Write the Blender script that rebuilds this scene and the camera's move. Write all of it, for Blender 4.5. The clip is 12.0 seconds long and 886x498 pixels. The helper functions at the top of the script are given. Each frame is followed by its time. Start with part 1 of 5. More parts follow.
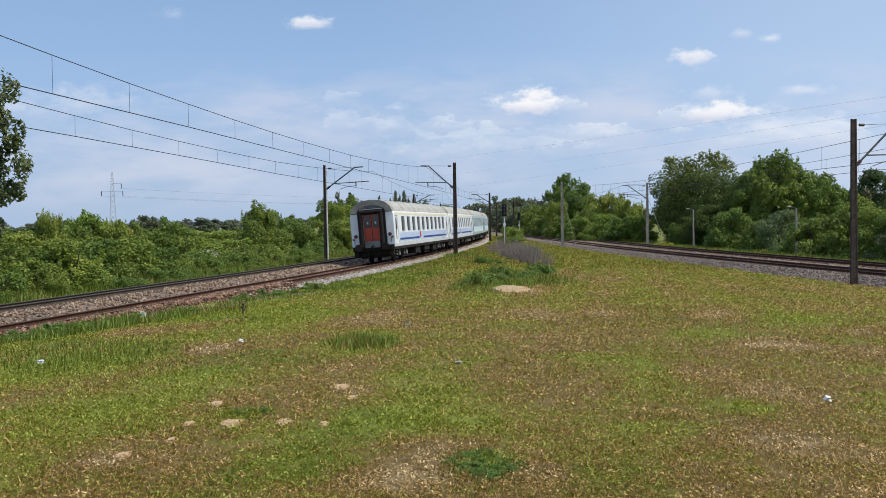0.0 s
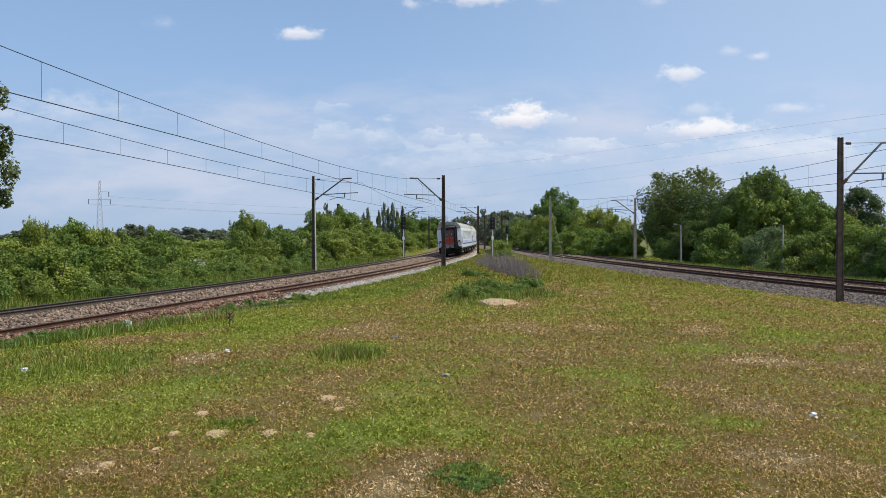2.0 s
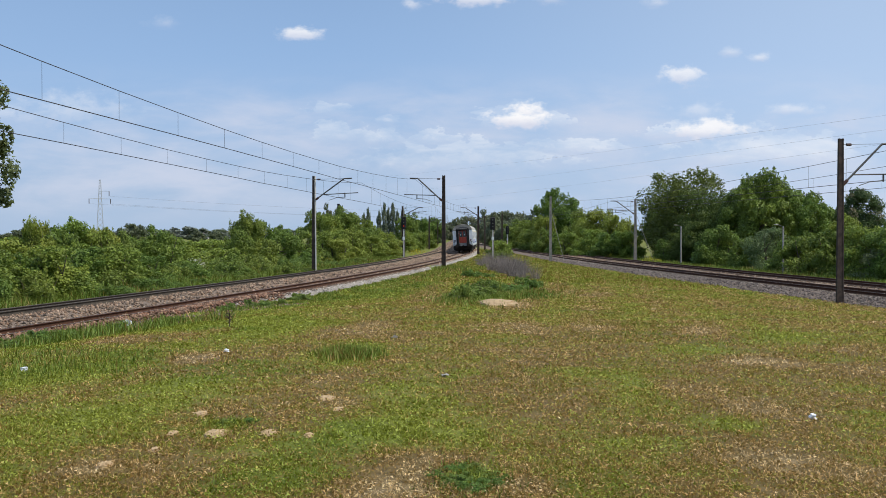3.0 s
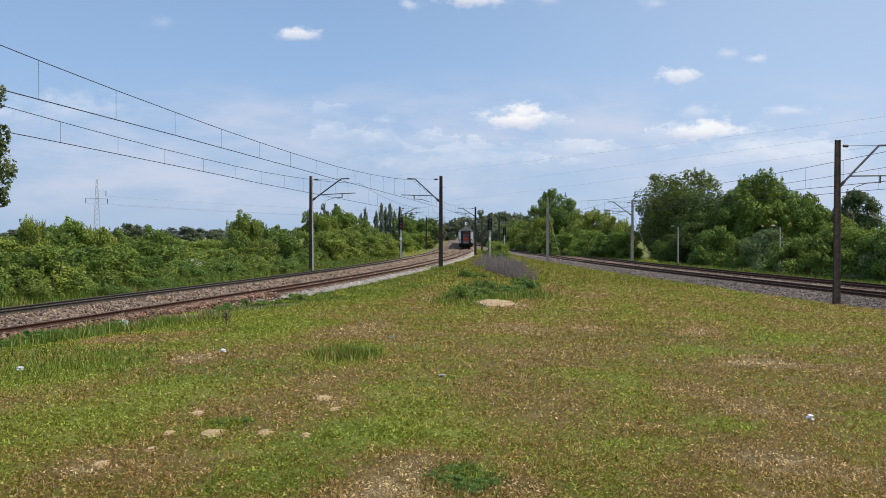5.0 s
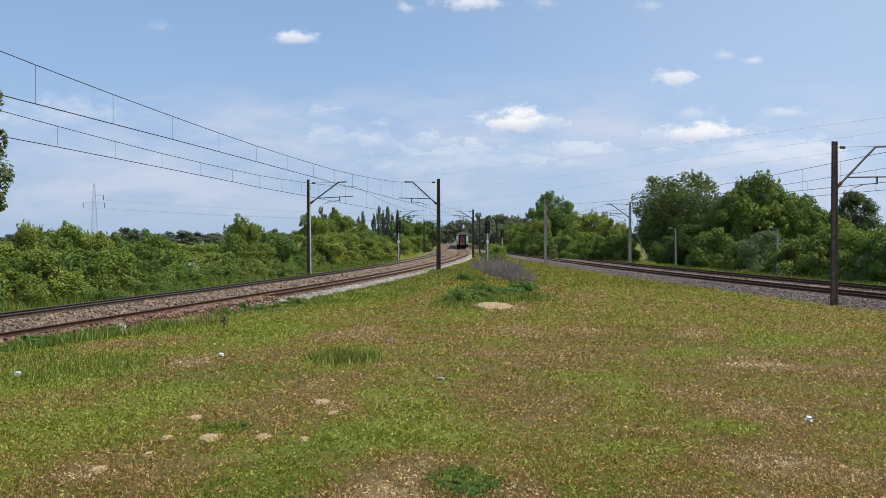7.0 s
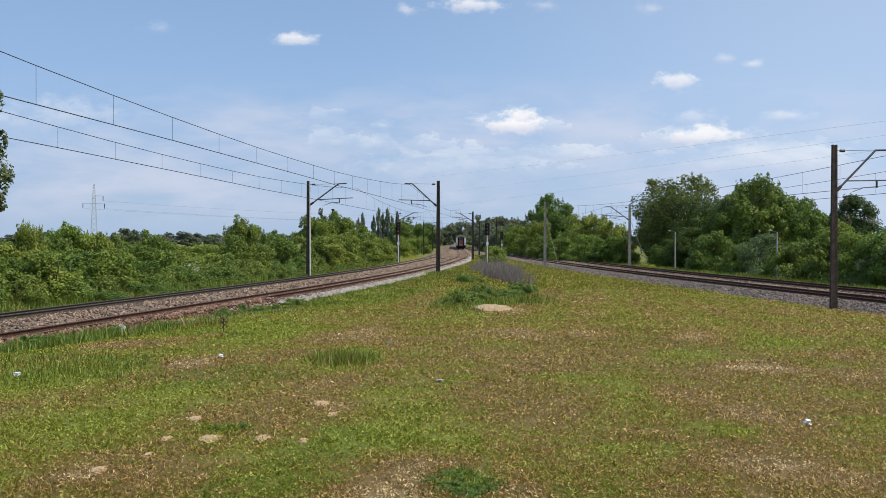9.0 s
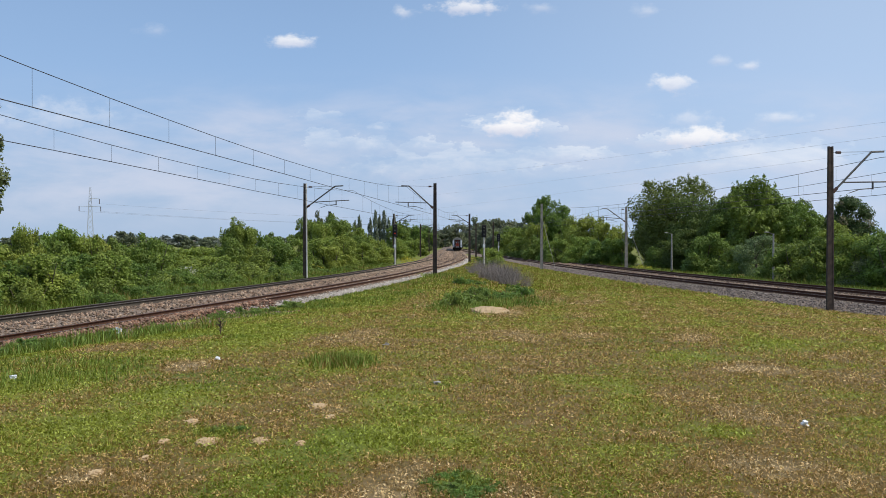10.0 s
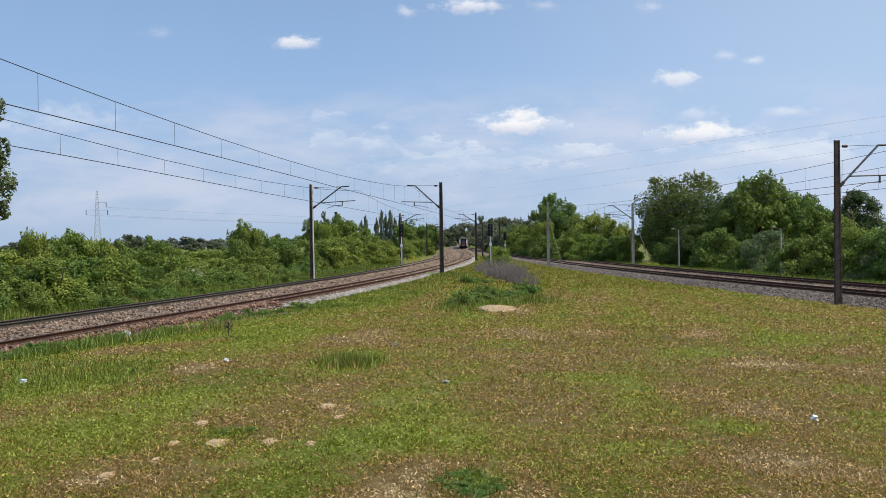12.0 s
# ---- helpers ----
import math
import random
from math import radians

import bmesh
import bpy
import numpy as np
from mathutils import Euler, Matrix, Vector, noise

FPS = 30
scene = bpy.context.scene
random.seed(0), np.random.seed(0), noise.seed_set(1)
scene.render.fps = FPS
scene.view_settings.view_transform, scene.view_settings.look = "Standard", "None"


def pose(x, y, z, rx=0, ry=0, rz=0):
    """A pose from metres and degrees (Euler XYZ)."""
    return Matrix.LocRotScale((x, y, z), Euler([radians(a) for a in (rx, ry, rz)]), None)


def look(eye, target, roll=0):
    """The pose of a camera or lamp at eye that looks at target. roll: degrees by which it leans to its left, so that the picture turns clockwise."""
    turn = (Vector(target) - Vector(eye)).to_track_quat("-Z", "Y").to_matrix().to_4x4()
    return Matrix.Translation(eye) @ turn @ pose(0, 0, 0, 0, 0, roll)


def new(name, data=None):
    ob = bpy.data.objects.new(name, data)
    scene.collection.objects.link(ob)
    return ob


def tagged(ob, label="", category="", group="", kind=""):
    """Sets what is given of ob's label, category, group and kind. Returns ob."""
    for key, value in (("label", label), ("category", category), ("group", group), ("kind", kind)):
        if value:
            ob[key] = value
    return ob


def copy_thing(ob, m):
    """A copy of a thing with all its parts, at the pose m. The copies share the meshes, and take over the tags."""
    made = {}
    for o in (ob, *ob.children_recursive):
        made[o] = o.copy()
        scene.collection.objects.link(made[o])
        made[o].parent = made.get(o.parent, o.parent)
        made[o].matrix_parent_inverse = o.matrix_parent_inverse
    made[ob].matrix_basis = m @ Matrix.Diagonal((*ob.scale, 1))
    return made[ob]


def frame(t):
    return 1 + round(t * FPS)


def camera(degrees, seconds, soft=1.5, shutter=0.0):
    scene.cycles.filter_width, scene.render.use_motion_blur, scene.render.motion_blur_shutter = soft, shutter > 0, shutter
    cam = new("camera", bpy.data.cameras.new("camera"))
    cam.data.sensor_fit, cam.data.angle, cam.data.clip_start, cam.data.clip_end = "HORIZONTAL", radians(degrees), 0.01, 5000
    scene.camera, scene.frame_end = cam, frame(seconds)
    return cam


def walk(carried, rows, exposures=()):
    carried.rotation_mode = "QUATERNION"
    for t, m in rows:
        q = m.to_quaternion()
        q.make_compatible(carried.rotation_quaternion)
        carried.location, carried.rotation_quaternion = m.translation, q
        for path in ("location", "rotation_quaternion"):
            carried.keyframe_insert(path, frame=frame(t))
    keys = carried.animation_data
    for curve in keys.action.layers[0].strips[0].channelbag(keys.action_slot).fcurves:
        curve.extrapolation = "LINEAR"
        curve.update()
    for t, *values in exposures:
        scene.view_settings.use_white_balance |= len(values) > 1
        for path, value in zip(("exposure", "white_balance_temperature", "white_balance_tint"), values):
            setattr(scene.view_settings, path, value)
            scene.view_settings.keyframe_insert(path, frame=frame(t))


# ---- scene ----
cam = camera(49.52, 12.0, soft=0.85)


def view(x, y, z, tilt, turn, lean):
    return pose(x, y, z, 90 + tilt, 0, turn) @ pose(0, 0, 0, 0, 0, lean)


# seconds, place of the eye, tilt, turn and lean of a camera held in the arms of a standing observer
HELD = (
    (0, 0.003, -0.011, 2.507, -1.595, 0.687, -0.855),
    (0.5, 0.002, -0.006, 2.505, -1.416, 0.245, -0.600),
    (1, 0.007, -0.000, 2.501, -1.114, 0.085, -0.449),
    (1.5, 0.003, -0.000, 2.501, -1.025, -0.090, -0.173),
    (2, -0.006, -0.002, 2.503, -0.854, -0.041, -0.118),
    (2.5, 0.000, -0.002, 2.500, -0.674, 0.001, -0.001),
    (3, -0.000, -0.005, 2.503, -0.837, -0.029, 0.016),
    (5, -0.003, 0.012, 2.497, -0.804, -0.204, 0.140),
    (5.5, -0.002, 0.013, 2.500, -0.824, -0.201, 0.106),
    (6, -0.002, 0.016, 2.500, -0.824, -0.300, 0.111),
    (6.5, 0.000, 0.008, 2.500, -0.732, -0.109, 0.023),
    (7, -0.002, 0.016, 2.499, -0.632, -0.335, -0.095),
    (9, -0.005, 0.007, 2.500, -0.517, -0.359, 0.108),
    (9.5, -0.004, 0.019, 2.501, -0.513, -0.335, -0.157),
    (10, -0.010, 0.010, 2.497, -0.383, -0.556, 0.008),
    (10.5, -0.008, 0.011, 2.501, -0.306, -0.296, -0.056),
    (11, -0.017, 0.005, 2.500, -0.441, -0.139, -0.335),
    (11.5, -0.016, 0.004, 2.501, -0.356, -0.031, -0.545),
    (12, -0.012, 0.004, 2.497, -0.431, -0.163, -0.729),
)
walk(cam, [(r[0], view(*r[1:])) for r in HELD])

# ---- daylight ----
SUN_EL, SUN_AZ = radians(56), radians(105)
scene.view_settings.exposure = 0.0


def link(nt, a, b):
    nt.links.new(a, b)


def math_node(nt, op, a, b=None, clamp=False):
    n = nt.nodes.new("ShaderNodeMath")
    n.operation, n.use_clamp = op, clamp
    for i, v in enumerate((a, b)):
        if v is None:
            continue
        if isinstance(v, (int, float)):
            n.inputs[i].default_value = v
        else:
            link(nt, v, n.inputs[i])
    return n.outputs[0]


def smooth_node(nt, v, lo, hi):
    n = nt.nodes.new("ShaderNodeMapRange")
    n.interpolation_type = "SMOOTHSTEP"
    link(nt, v, n.inputs["Value"])
    n.inputs["From Min"].default_value, n.inputs["From Max"].default_value = lo, hi
    return n.outputs["Result"]


def mix_node(nt, fac, a, b):
    n = nt.nodes.new("ShaderNodeMix")
    n.data_type = "RGBA"
    for sock, v in ((n.inputs[0], fac), (n.inputs[6], a), (n.inputs[7], b)):
        if isinstance(v, (int, float)):
            sock.default_value = v
        elif isinstance(v, tuple):
            sock.default_value = (*v[:3], 1)
        else:
            link(nt, v, sock)
    return n.outputs[2]


# u, v of each cloud on the plane before the observer, its half width, half height and thickness
CLOUDS = (
    (-0.147, 0.208, 0.0222, 0.0074, 0.75), (0.081, 0.120, 0.0395, 0.0107, 1.00), (0.089, 0.128, 0.0181, 0.0115, 1.00),
    (0.249, 0.165, 0.0198, 0.0099, 0.70), (0.301, 0.190, 0.0107, 0.0049, 0.48), (0.327, 0.184, 0.0148, 0.0049, 0.59),
    (0.274, 0.108, 0.0478, 0.0099, 0.90), (0.284, 0.110, 0.0206, 0.0115, 0.90), (-0.033, 0.239, 0.0091, 0.0066, 0.60),
    (0.037, 0.245, 0.0313, 0.0074, 0.75), (0.111, 0.245, 0.0165, 0.0058, 0.39), (0.362, 0.130, 0.0329, 0.0066, 0.52),
    (-0.056, 0.119, 0.0107, 0.0049, 0.52), (-0.062, 0.100, 0.0181, 0.0074, 0.48), (-0.008, 0.100, 0.0214, 0.0074, 0.48),
    (-0.107, 0.103, 0.0280, 0.0115, 0.39), (-0.387, 0.128, 0.0576, 0.0206, 0.39), (0.132, 0.091, 0.0412, 0.0074, 0.52),
    (0.222, 0.241, 0.0148, 0.0058, 0.39), (-0.119, 0.130, 0.0181, 0.0066, 0.33), (0.268, 0.128, 0.0247, 0.0099, 0.39),
    (0.346, 0.086, 0.0906, 0.0165, 0.45), (0.025, 0.078, 0.0824, 0.0165, 0.39), (-0.288, 0.220, 0.0165, 0.0066, 0.23),
)


def daylight():
    world = bpy.data.worlds.new("sky")
    scene.world = world
    world.use_nodes = True
    nt = world.node_tree
    nt.nodes.clear()
    sky = nt.nodes.new("ShaderNodeTexSky")
    sky.sky_type, sky.sun_disc = "NISHITA", False
    sky.sun_elevation, sky.sun_rotation = SUN_EL, -SUN_AZ
    sky.air_density, sky.dust_density, sky.ozone_density = 1.0, 0.6, 2.0
    co = nt.nodes.new("ShaderNodeTexCoord")
    sep = nt.nodes.new("ShaderNodeSeparateXYZ")
    link(nt, co.outputs["Generated"], sep.inputs[0])
    ahead = math_node(nt, "MAXIMUM", sep.outputs[1], 0.02)
    u, v = math_node(nt, "DIVIDE", sep.outputs[0], ahead), math_node(nt, "DIVIDE", sep.outputs[2], ahead)
    uv = nt.nodes.new("ShaderNodeCombineXYZ")
    link(nt, u, uv.inputs[0])
    link(nt, math_node(nt, "MULTIPLY", v, 1.6), uv.inputs[1])
    puffs = nt.nodes.new("ShaderNodeTexNoise")
    puffs.inputs["Scale"].default_value, puffs.inputs["Detail"].default_value = 46, 6
    puffs.inputs["Roughness"].default_value = 0.62
    link(nt, uv.outputs[0], puffs.inputs["Vector"])
    ragged = math_node(nt, "MULTIPLY", math_node(nt, "SUBTRACT", puffs.outputs["Fac"], 0.5), 3.4)
    total = lit = None
    for cu, cv, w, h, thick in CLOUDS:
        du = math_node(nt, "DIVIDE", math_node(nt, "SUBTRACT", u, cu), w)
        dv = math_node(nt, "DIVIDE", math_node(nt, "SUBTRACT", v, cv), h)
        d2 = math_node(nt, "ADD", math_node(nt, "MULTIPLY", du, du), math_node(nt, "MULTIPLY", dv, dv))
        d = math_node(nt, "ADD", math_node(nt, "SQRT", d2), ragged)
        near = smooth_node(nt, d, 1.4, 0.15 if thick > 0.6 else -0.5)
        one = math_node(nt, "MULTIPLY", near, thick)
        total = one if total is None else math_node(nt, "MAXIMUM", total, one)
        sunny = math_node(nt, "MULTIPLY", one, smooth_node(nt, math_node(nt, "ADD", dv, math_node(nt, "MULTIPLY", ragged, 0.4)), -0.9, 0.5))
        lit = sunny if lit is None else math_node(nt, "MAXIMUM", lit, sunny)
    # thin drawn-out cloud in a low belt, denser towards one side
    drawn = nt.nodes.new("ShaderNodeCombineXYZ")
    link(nt, u, drawn.inputs[0])
    link(nt, math_node(nt, "MULTIPLY", v, 3.2), drawn.inputs[1])
    veil = nt.nodes.new("ShaderNodeTexNoise")
    veil.inputs["Scale"].default_value, veil.inputs["Detail"].default_value = 8.5, 7
    veil.inputs["Roughness"].default_value, veil.inputs["Distortion"].default_value = 0.58, 0.25
    link(nt, drawn.outputs[0], veil.inputs["Vector"])
    broad = nt.nodes.new("ShaderNodeTexNoise")
    broad.inputs["Scale"].default_value, broad.inputs["Detail"].default_value = 3.0, 3
    link(nt, drawn.outputs[0], broad.inputs["Vector"])
    belt = math_node(nt, "MULTIPLY", smooth_node(nt, v, 0.185, 0.11), smooth_node(nt, v, 0.0, 0.05))
    wisps = smooth_node(nt, math_node(nt, "ADD", math_node(nt, "MULTIPLY", veil.outputs["Fac"], 0.7), math_node(nt, "MULTIPLY", broad.outputs["Fac"], 0.3)), 0.37, 0.68)
    thin = math_node(nt, "MULTIPLY", wisps, math_node(nt, "MULTIPLY", belt, 0.66))
    cover = math_node(nt, "MAXIMUM", total, thin, True)
    haze = mix_node(nt, math_node(nt, "ADD", math_node(nt, "MULTIPLY", smooth_node(nt, v, 0.34, 0.0), 0.4), 0.45), sky.outputs[0], (3.35, 5.30, 8.75))
    haze = mix_node(nt, math_node(nt, "MULTIPLY", smooth_node(nt, v, 0.20, 0.0), 0.72), haze, (4.25, 5.35, 6.85))
    haze = mix_node(nt, math_node(nt, "MULTIPLY", smooth_node(nt, u, -0.15, 0.5), 0.45), haze, (6.0, 7.3, 9.3))
    puff = mix_node(nt, math_node(nt, "DIVIDE", lit, math_node(nt, "MAXIMUM", total, 0.02), True), (6.7, 7.05, 8.3), (9.9, 9.8, 9.9))
    col = mix_node(nt, cover, haze, puff)
    bg = nt.nodes.new("ShaderNodeBackground")
    bg.inputs["Strength"].default_value = 0.1
    link(nt, col, bg.inputs["Color"])
    out = nt.nodes.new("ShaderNodeOutputWorld")
    link(nt, bg.outputs[0], out.inputs[0])
    lamp = bpy.data.lights.new("sun", "SUN")
    lamp.energy, lamp.angle, lamp.color = 4.2, radians(0.53), (1.0, 0.95, 0.86)
    way = Vector((math.sin(SUN_AZ) * math.cos(SUN_EL), math.cos(SUN_AZ) * math.cos(SUN_EL), math.sin(SUN_EL)))
    new("sun", lamp).matrix_world = look(way * 200, (0, 0, 0))


daylight()


# ---- materials ----
def matter(name, base, second=None, scale=8.0, rough=0.8, metal=0.0, bump=0.0, third=None, fine=60.0, island=0.0, spot=0.5):
    """A surface of two or three tones at two scales, with fine relief."""
    m = bpy.data.materials.new(name)
    m.use_nodes = True
    nt = m.node_tree
    bs = nt.nodes["Principled BSDF"]
    bs.inputs["Roughness"].default_value, bs.inputs["Metallic"].default_value = rough, metal
    co = nt.nodes.new("ShaderNodeTexCoord")
    n1 = nt.nodes.new("ShaderNodeTexNoise")
    n1.inputs["Scale"].default_value, n1.inputs["Detail"].default_value = scale, 5
    link(nt, co.outputs["Object"], n1.inputs["Vector"])
    n2 = nt.nodes.new("ShaderNodeTexNoise")
    n2.inputs["Scale"].default_value, n2.inputs["Detail"].default_value = fine, 3
    link(nt, co.outputs["Object"], n2.inputs["Vector"])
    second = second or tuple(c * 0.8 for c in base)
    col = mix_node(nt, smooth_node(nt, n1.outputs["Fac"], spot - 0.15, spot + 0.15), base, second)
    if third:
        col = mix_node(nt, smooth_node(nt, n2.outputs["Fac"], 0.52, 0.66), col, third)
    if island:
        geo = nt.nodes.new("ShaderNodeNewGeometry")
        hs = nt.nodes.new("ShaderNodeHueSaturation")
        link(nt, math_node(nt, "ADD", math_node(nt, "MULTIPLY", geo.outputs["Random Per Island"], island), 1 - island / 2), hs.inputs["Value"])
        link(nt, col, hs.inputs["Color"])
        col = hs.outputs["Color"]
    link(nt, col, bs.inputs["Base Color"])
    if bump:
        b = nt.nodes.new("ShaderNodeBump")
        b.inputs["Strength"].default_value = bump
        b.inputs["Distance"].default_value = 0.02
        link(nt, n2.outputs["Fac"], b.inputs["Height"])
        link(nt, b.outputs[0], bs.inputs["Normal"])
    return m


def leaf_matter(name, base, second, through_light=0.35, spread=0.6, scale=0.9):
    m = bpy.data.materials.new(name)
    m.use_nodes = True
    nt = m.node_tree
    bs = nt.nodes["Principled BSDF"]
    bs.inputs["Roughness"].default_value = 0.55
    bs.inputs["Specular IOR Level"].default_value = 0.25
    co = nt.nodes.new("ShaderNodeTexCoord")
    n1 = nt.nodes.new("ShaderNodeTexNoise")
    n1.inputs["Scale"].default_value = scale
    link(nt, co.outputs["Object"], n1.inputs["Vector"])
    geo = nt.nodes.new("ShaderNodeNewGeometry")
    info = nt.nodes.new("ShaderNodeObjectInfo")
    f = math_node(nt, "ADD", smooth_node(nt, n1.outputs["Fac"], 0.35, 0.48), math_node(nt, "MULTIPLY", math_node(nt, "SUBTRACT", info.outputs["Random"], 0.5), 0.7), True)
    col = mix_node(nt, f, base, second)
    hs = nt.nodes.new("ShaderNodeHueSaturation")
    link(nt, math_node(nt, "ADD", math_node(nt, "MULTIPLY", geo.outputs["Random Per Island"], spread), 1 - spread / 2), hs.inputs["Value"])
    link(nt, math_node(nt, "ADD", math_node(nt, "MULTIPLY", info.outputs["Random"], 0.03), 0.485), hs.inputs["Hue"])
    link(nt, col, hs.inputs["Color"])
    link(nt, hs.outputs["Color"], bs.inputs["Base Color"])
    tr = nt.nodes.new("ShaderNodeBsdfTranslucent")
    link(nt, hs.outputs["Color"], tr.inputs["Color"])
    mx = nt.nodes.new("ShaderNodeMixShader")
    mx.inputs[0].default_value = through_light
    link(nt, bs.outputs[0], mx.inputs[1])
    link(nt, tr.outputs[0], mx.inputs[2])
    link(nt, mx.outputs[0], nt.nodes["Material Output"].inputs["Surface"])
    return m


def turf_matter(name, blades, lush=(0.165, 0.216, 0.028), pale=(0.245, 0.268, 0.042)):
    """Grass or its soil: green, brown and straw tones by the 'dry' value of each spot."""
    m = bpy.data.materials.new(name)
    m.use_nodes = True
    nt = m.node_tree
    bs = nt.nodes["Principled BSDF"]
    bs.inputs["Roughness"].default_value = 0.75
    bs.inputs["Specular IOR Level"].default_value = 0.15
    at = nt.nodes.new("ShaderNodeAttribute")
    at.attribute_name = "dry"
    co = nt.nodes.new("ShaderNodeTexCoord")
    n1 = nt.nodes.new("ShaderNodeTexNoise")
    n1.inputs["Scale"].default_value, n1.inputs["Detail"].default_value = 5.0, 8
    n1.inputs["Roughness"].default_value = 0.75
    link(nt, co.outputs["Object"], n1.inputs["Vector"])
    n2 = nt.nodes.new("ShaderNodeTexNoise")
    n2.inputs["Scale"].default_value, n2.inputs["Detail"].default_value = 0.35, 4
    link(nt, co.outputs["Object"], n2.inputs["Vector"])
    d = math_node(nt, "ADD", at.outputs["Fac"], math_node(nt, "MULTIPLY", math_node(nt, "SUBTRACT", n1.outputs["Fac"], 0.5), 1.3))
    geo = nt.nodes.new("ShaderNodeNewGeometry")
    if blades:
        d = math_node(nt, "ADD", d, math_node(nt, "MULTIPLY", math_node(nt, "SUBTRACT", geo.outputs["Random Per Island"], 0.5), 0.5))
    green = mix_node(nt, smooth_node(nt, n2.outputs["Fac"], 0.35, 0.48), lush, pale)
    brown = mix_node(nt, smooth_node(nt, d, 0.30, 0.62), green, (0.340, 0.215, 0.074) if blades else (0.215, 0.148, 0.052))
    straw = mix_node(nt, smooth_node(nt, d, 0.68, 1.1), brown, (0.52, 0.40, 0.21) if blades else (0.35, 0.26, 0.14))
    hs = nt.nodes.new("ShaderNodeHueSaturation")
    if blades:
        tone = nt.nodes.new("ShaderNodeTexWhiteNoise")
        tone.noise_dimensions = "1D"
        link(nt, math_node(nt, "MULTIPLY", geo.outputs["Random Per Island"], 977.0), tone.inputs["W"])
        pale_share = math_node(nt, "POWER", tone.outputs["Value"], 2.4)
        link(nt, math_node(nt, "ADD", math_node(nt, "MULTIPLY", pale_share, 2.1), 0.50), hs.inputs["Value"])
        link(nt, math_node(nt, "SUBTRACT", 1.10, math_node(nt, "MULTIPLY", pale_share, 0.22)), hs.inputs["Saturation"])
    else:
        link(nt, math_node(nt, "ADD", math_node(nt, "MULTIPLY", n1.outputs["Fac"], 0.9), 0.16), hs.inputs["Value"])
        b = nt.nodes.new("ShaderNodeBump")
        b.inputs["Strength"].default_value, b.inputs["Distance"].default_value = 0.6, 0.06
        n3 = nt.nodes.new("ShaderNodeTexNoise")
        n3.inputs["Scale"].default_value, n3.inputs["Detail"].default_value = 14, 6
        link(nt, co.outputs["Object"], n3.inputs["Vector"])
        link(nt, n3.outputs["Fac"], b.inputs["Height"])
        link(nt, b.outputs[0], bs.inputs["Normal"])
    link(nt, straw, hs.inputs["Color"])
    link(nt, hs.outputs["Color"], bs.inputs["Base Color"])
    if blades:
        tr = nt.nodes.new("ShaderNodeBsdfTranslucent")
        link(nt, hs.outputs["Color"], tr.inputs["Color"])
        mx = nt.nodes.new("ShaderNodeMixShader")
        mx.inputs[0].default_value = 0.5
        link(nt, bs.outputs[0], mx.inputs[1])
        link(nt, tr.outputs[0], mx.inputs[2])
        link(nt, mx.outputs[0], nt.nodes["Material Output"].inputs["Surface"])
    return m


def glass_matter(name, tint):
    m = matter(name, tint, tuple(c * 1.4 for c in tint), 2.0, 0.06)
    m.node_tree.nodes["Principled BSDF"].inputs["Specular IOR Level"].default_value = 0.6
    return m


def glow_matter(name, colour, strength):
    m = matter(name, colour)
    bs = m.node_tree.nodes["Principled BSDF"]
    bs.inputs["Emission Color"].default_value, bs.inputs["Emission Strength"].default_value = (*colour, 1), strength
    return m


TURF, BLADES = turf_matter("turf", False), turf_matter("grass", True)
TALL = turf_matter("uncut_grass", True, (0.105, 0.172, 0.030), (0.165, 0.220, 0.040))
BALLAST = matter("old_ballast", (0.14, 0.098, 0.068), (0.22, 0.16, 0.115), 9, 0.95, 0, 0.9, (0.10, 0.075, 0.06), 22)
NEW_BALLAST = matter("fresh_ballast", (0.33, 0.295, 0.255), (0.24, 0.21, 0.175), 9, 0.95, 0, 0.9, (0.14, 0.12, 0.11), 22)
STONE = matter("ballast_stone", (0.135, 0.078, 0.046), (0.250, 0.185, 0.130), 5, 0.9, 0, 0.3, island=1.7)
GREY_STONE = matter("grey_brown_stone", (0.105, 0.080, 0.066), (0.185, 0.152, 0.130), 4, 0.9, 0, 0.3, island=1.4)
RUST_STONE = matter("rust_stained_stone", (0.150, 0.066, 0.036), (0.26, 0.165, 0.11), 3, 0.9, 0, 0.3, island=1.2)
NEW_STONE = matter("fresh_stone", (0.44, 0.40, 0.355), (0.29, 0.26, 0.225), 3, 0.9, 0, 0.3, island=0.9)
RUST = matter("rusty_steel", (0.062, 0.030, 0.020), (0.10, 0.048, 0.029), 6, 0.8, 0.3, 0.3)
GREY_RAIL = matter("dull_grey_steel", (0.050, 0.042, 0.034), (0.075, 0.062, 0.048), 6, 0.9, 0.0, 0.3)
RAIL_TOP = matter("worn_railhead", (0.13, 0.11, 0.10), (0.08, 0.06, 0.05), 4, 0.6, 0.35)
SLEEPER = matter("old_sleeper", (0.075, 0.052, 0.038), (0.13, 0.10, 0.08), 5, 0.9, 0, 0.5)
CONCRETE = matter("weathered_concrete", (0.36, 0.34, 0.31), (0.26, 0.24, 0.21), 4, 0.9, 0, 0.4)
PALE_CONCRETE = matter("pale_concrete", (0.62, 0.59, 0.54), (0.50, 0.47, 0.42), 4, 0.9, 0, 0.4)
DARK_MAST = matter("dark_mast_steel", (0.050, 0.040, 0.034), (0.085, 0.062, 0.05), 5, 0.75, 0.2, 0.3)
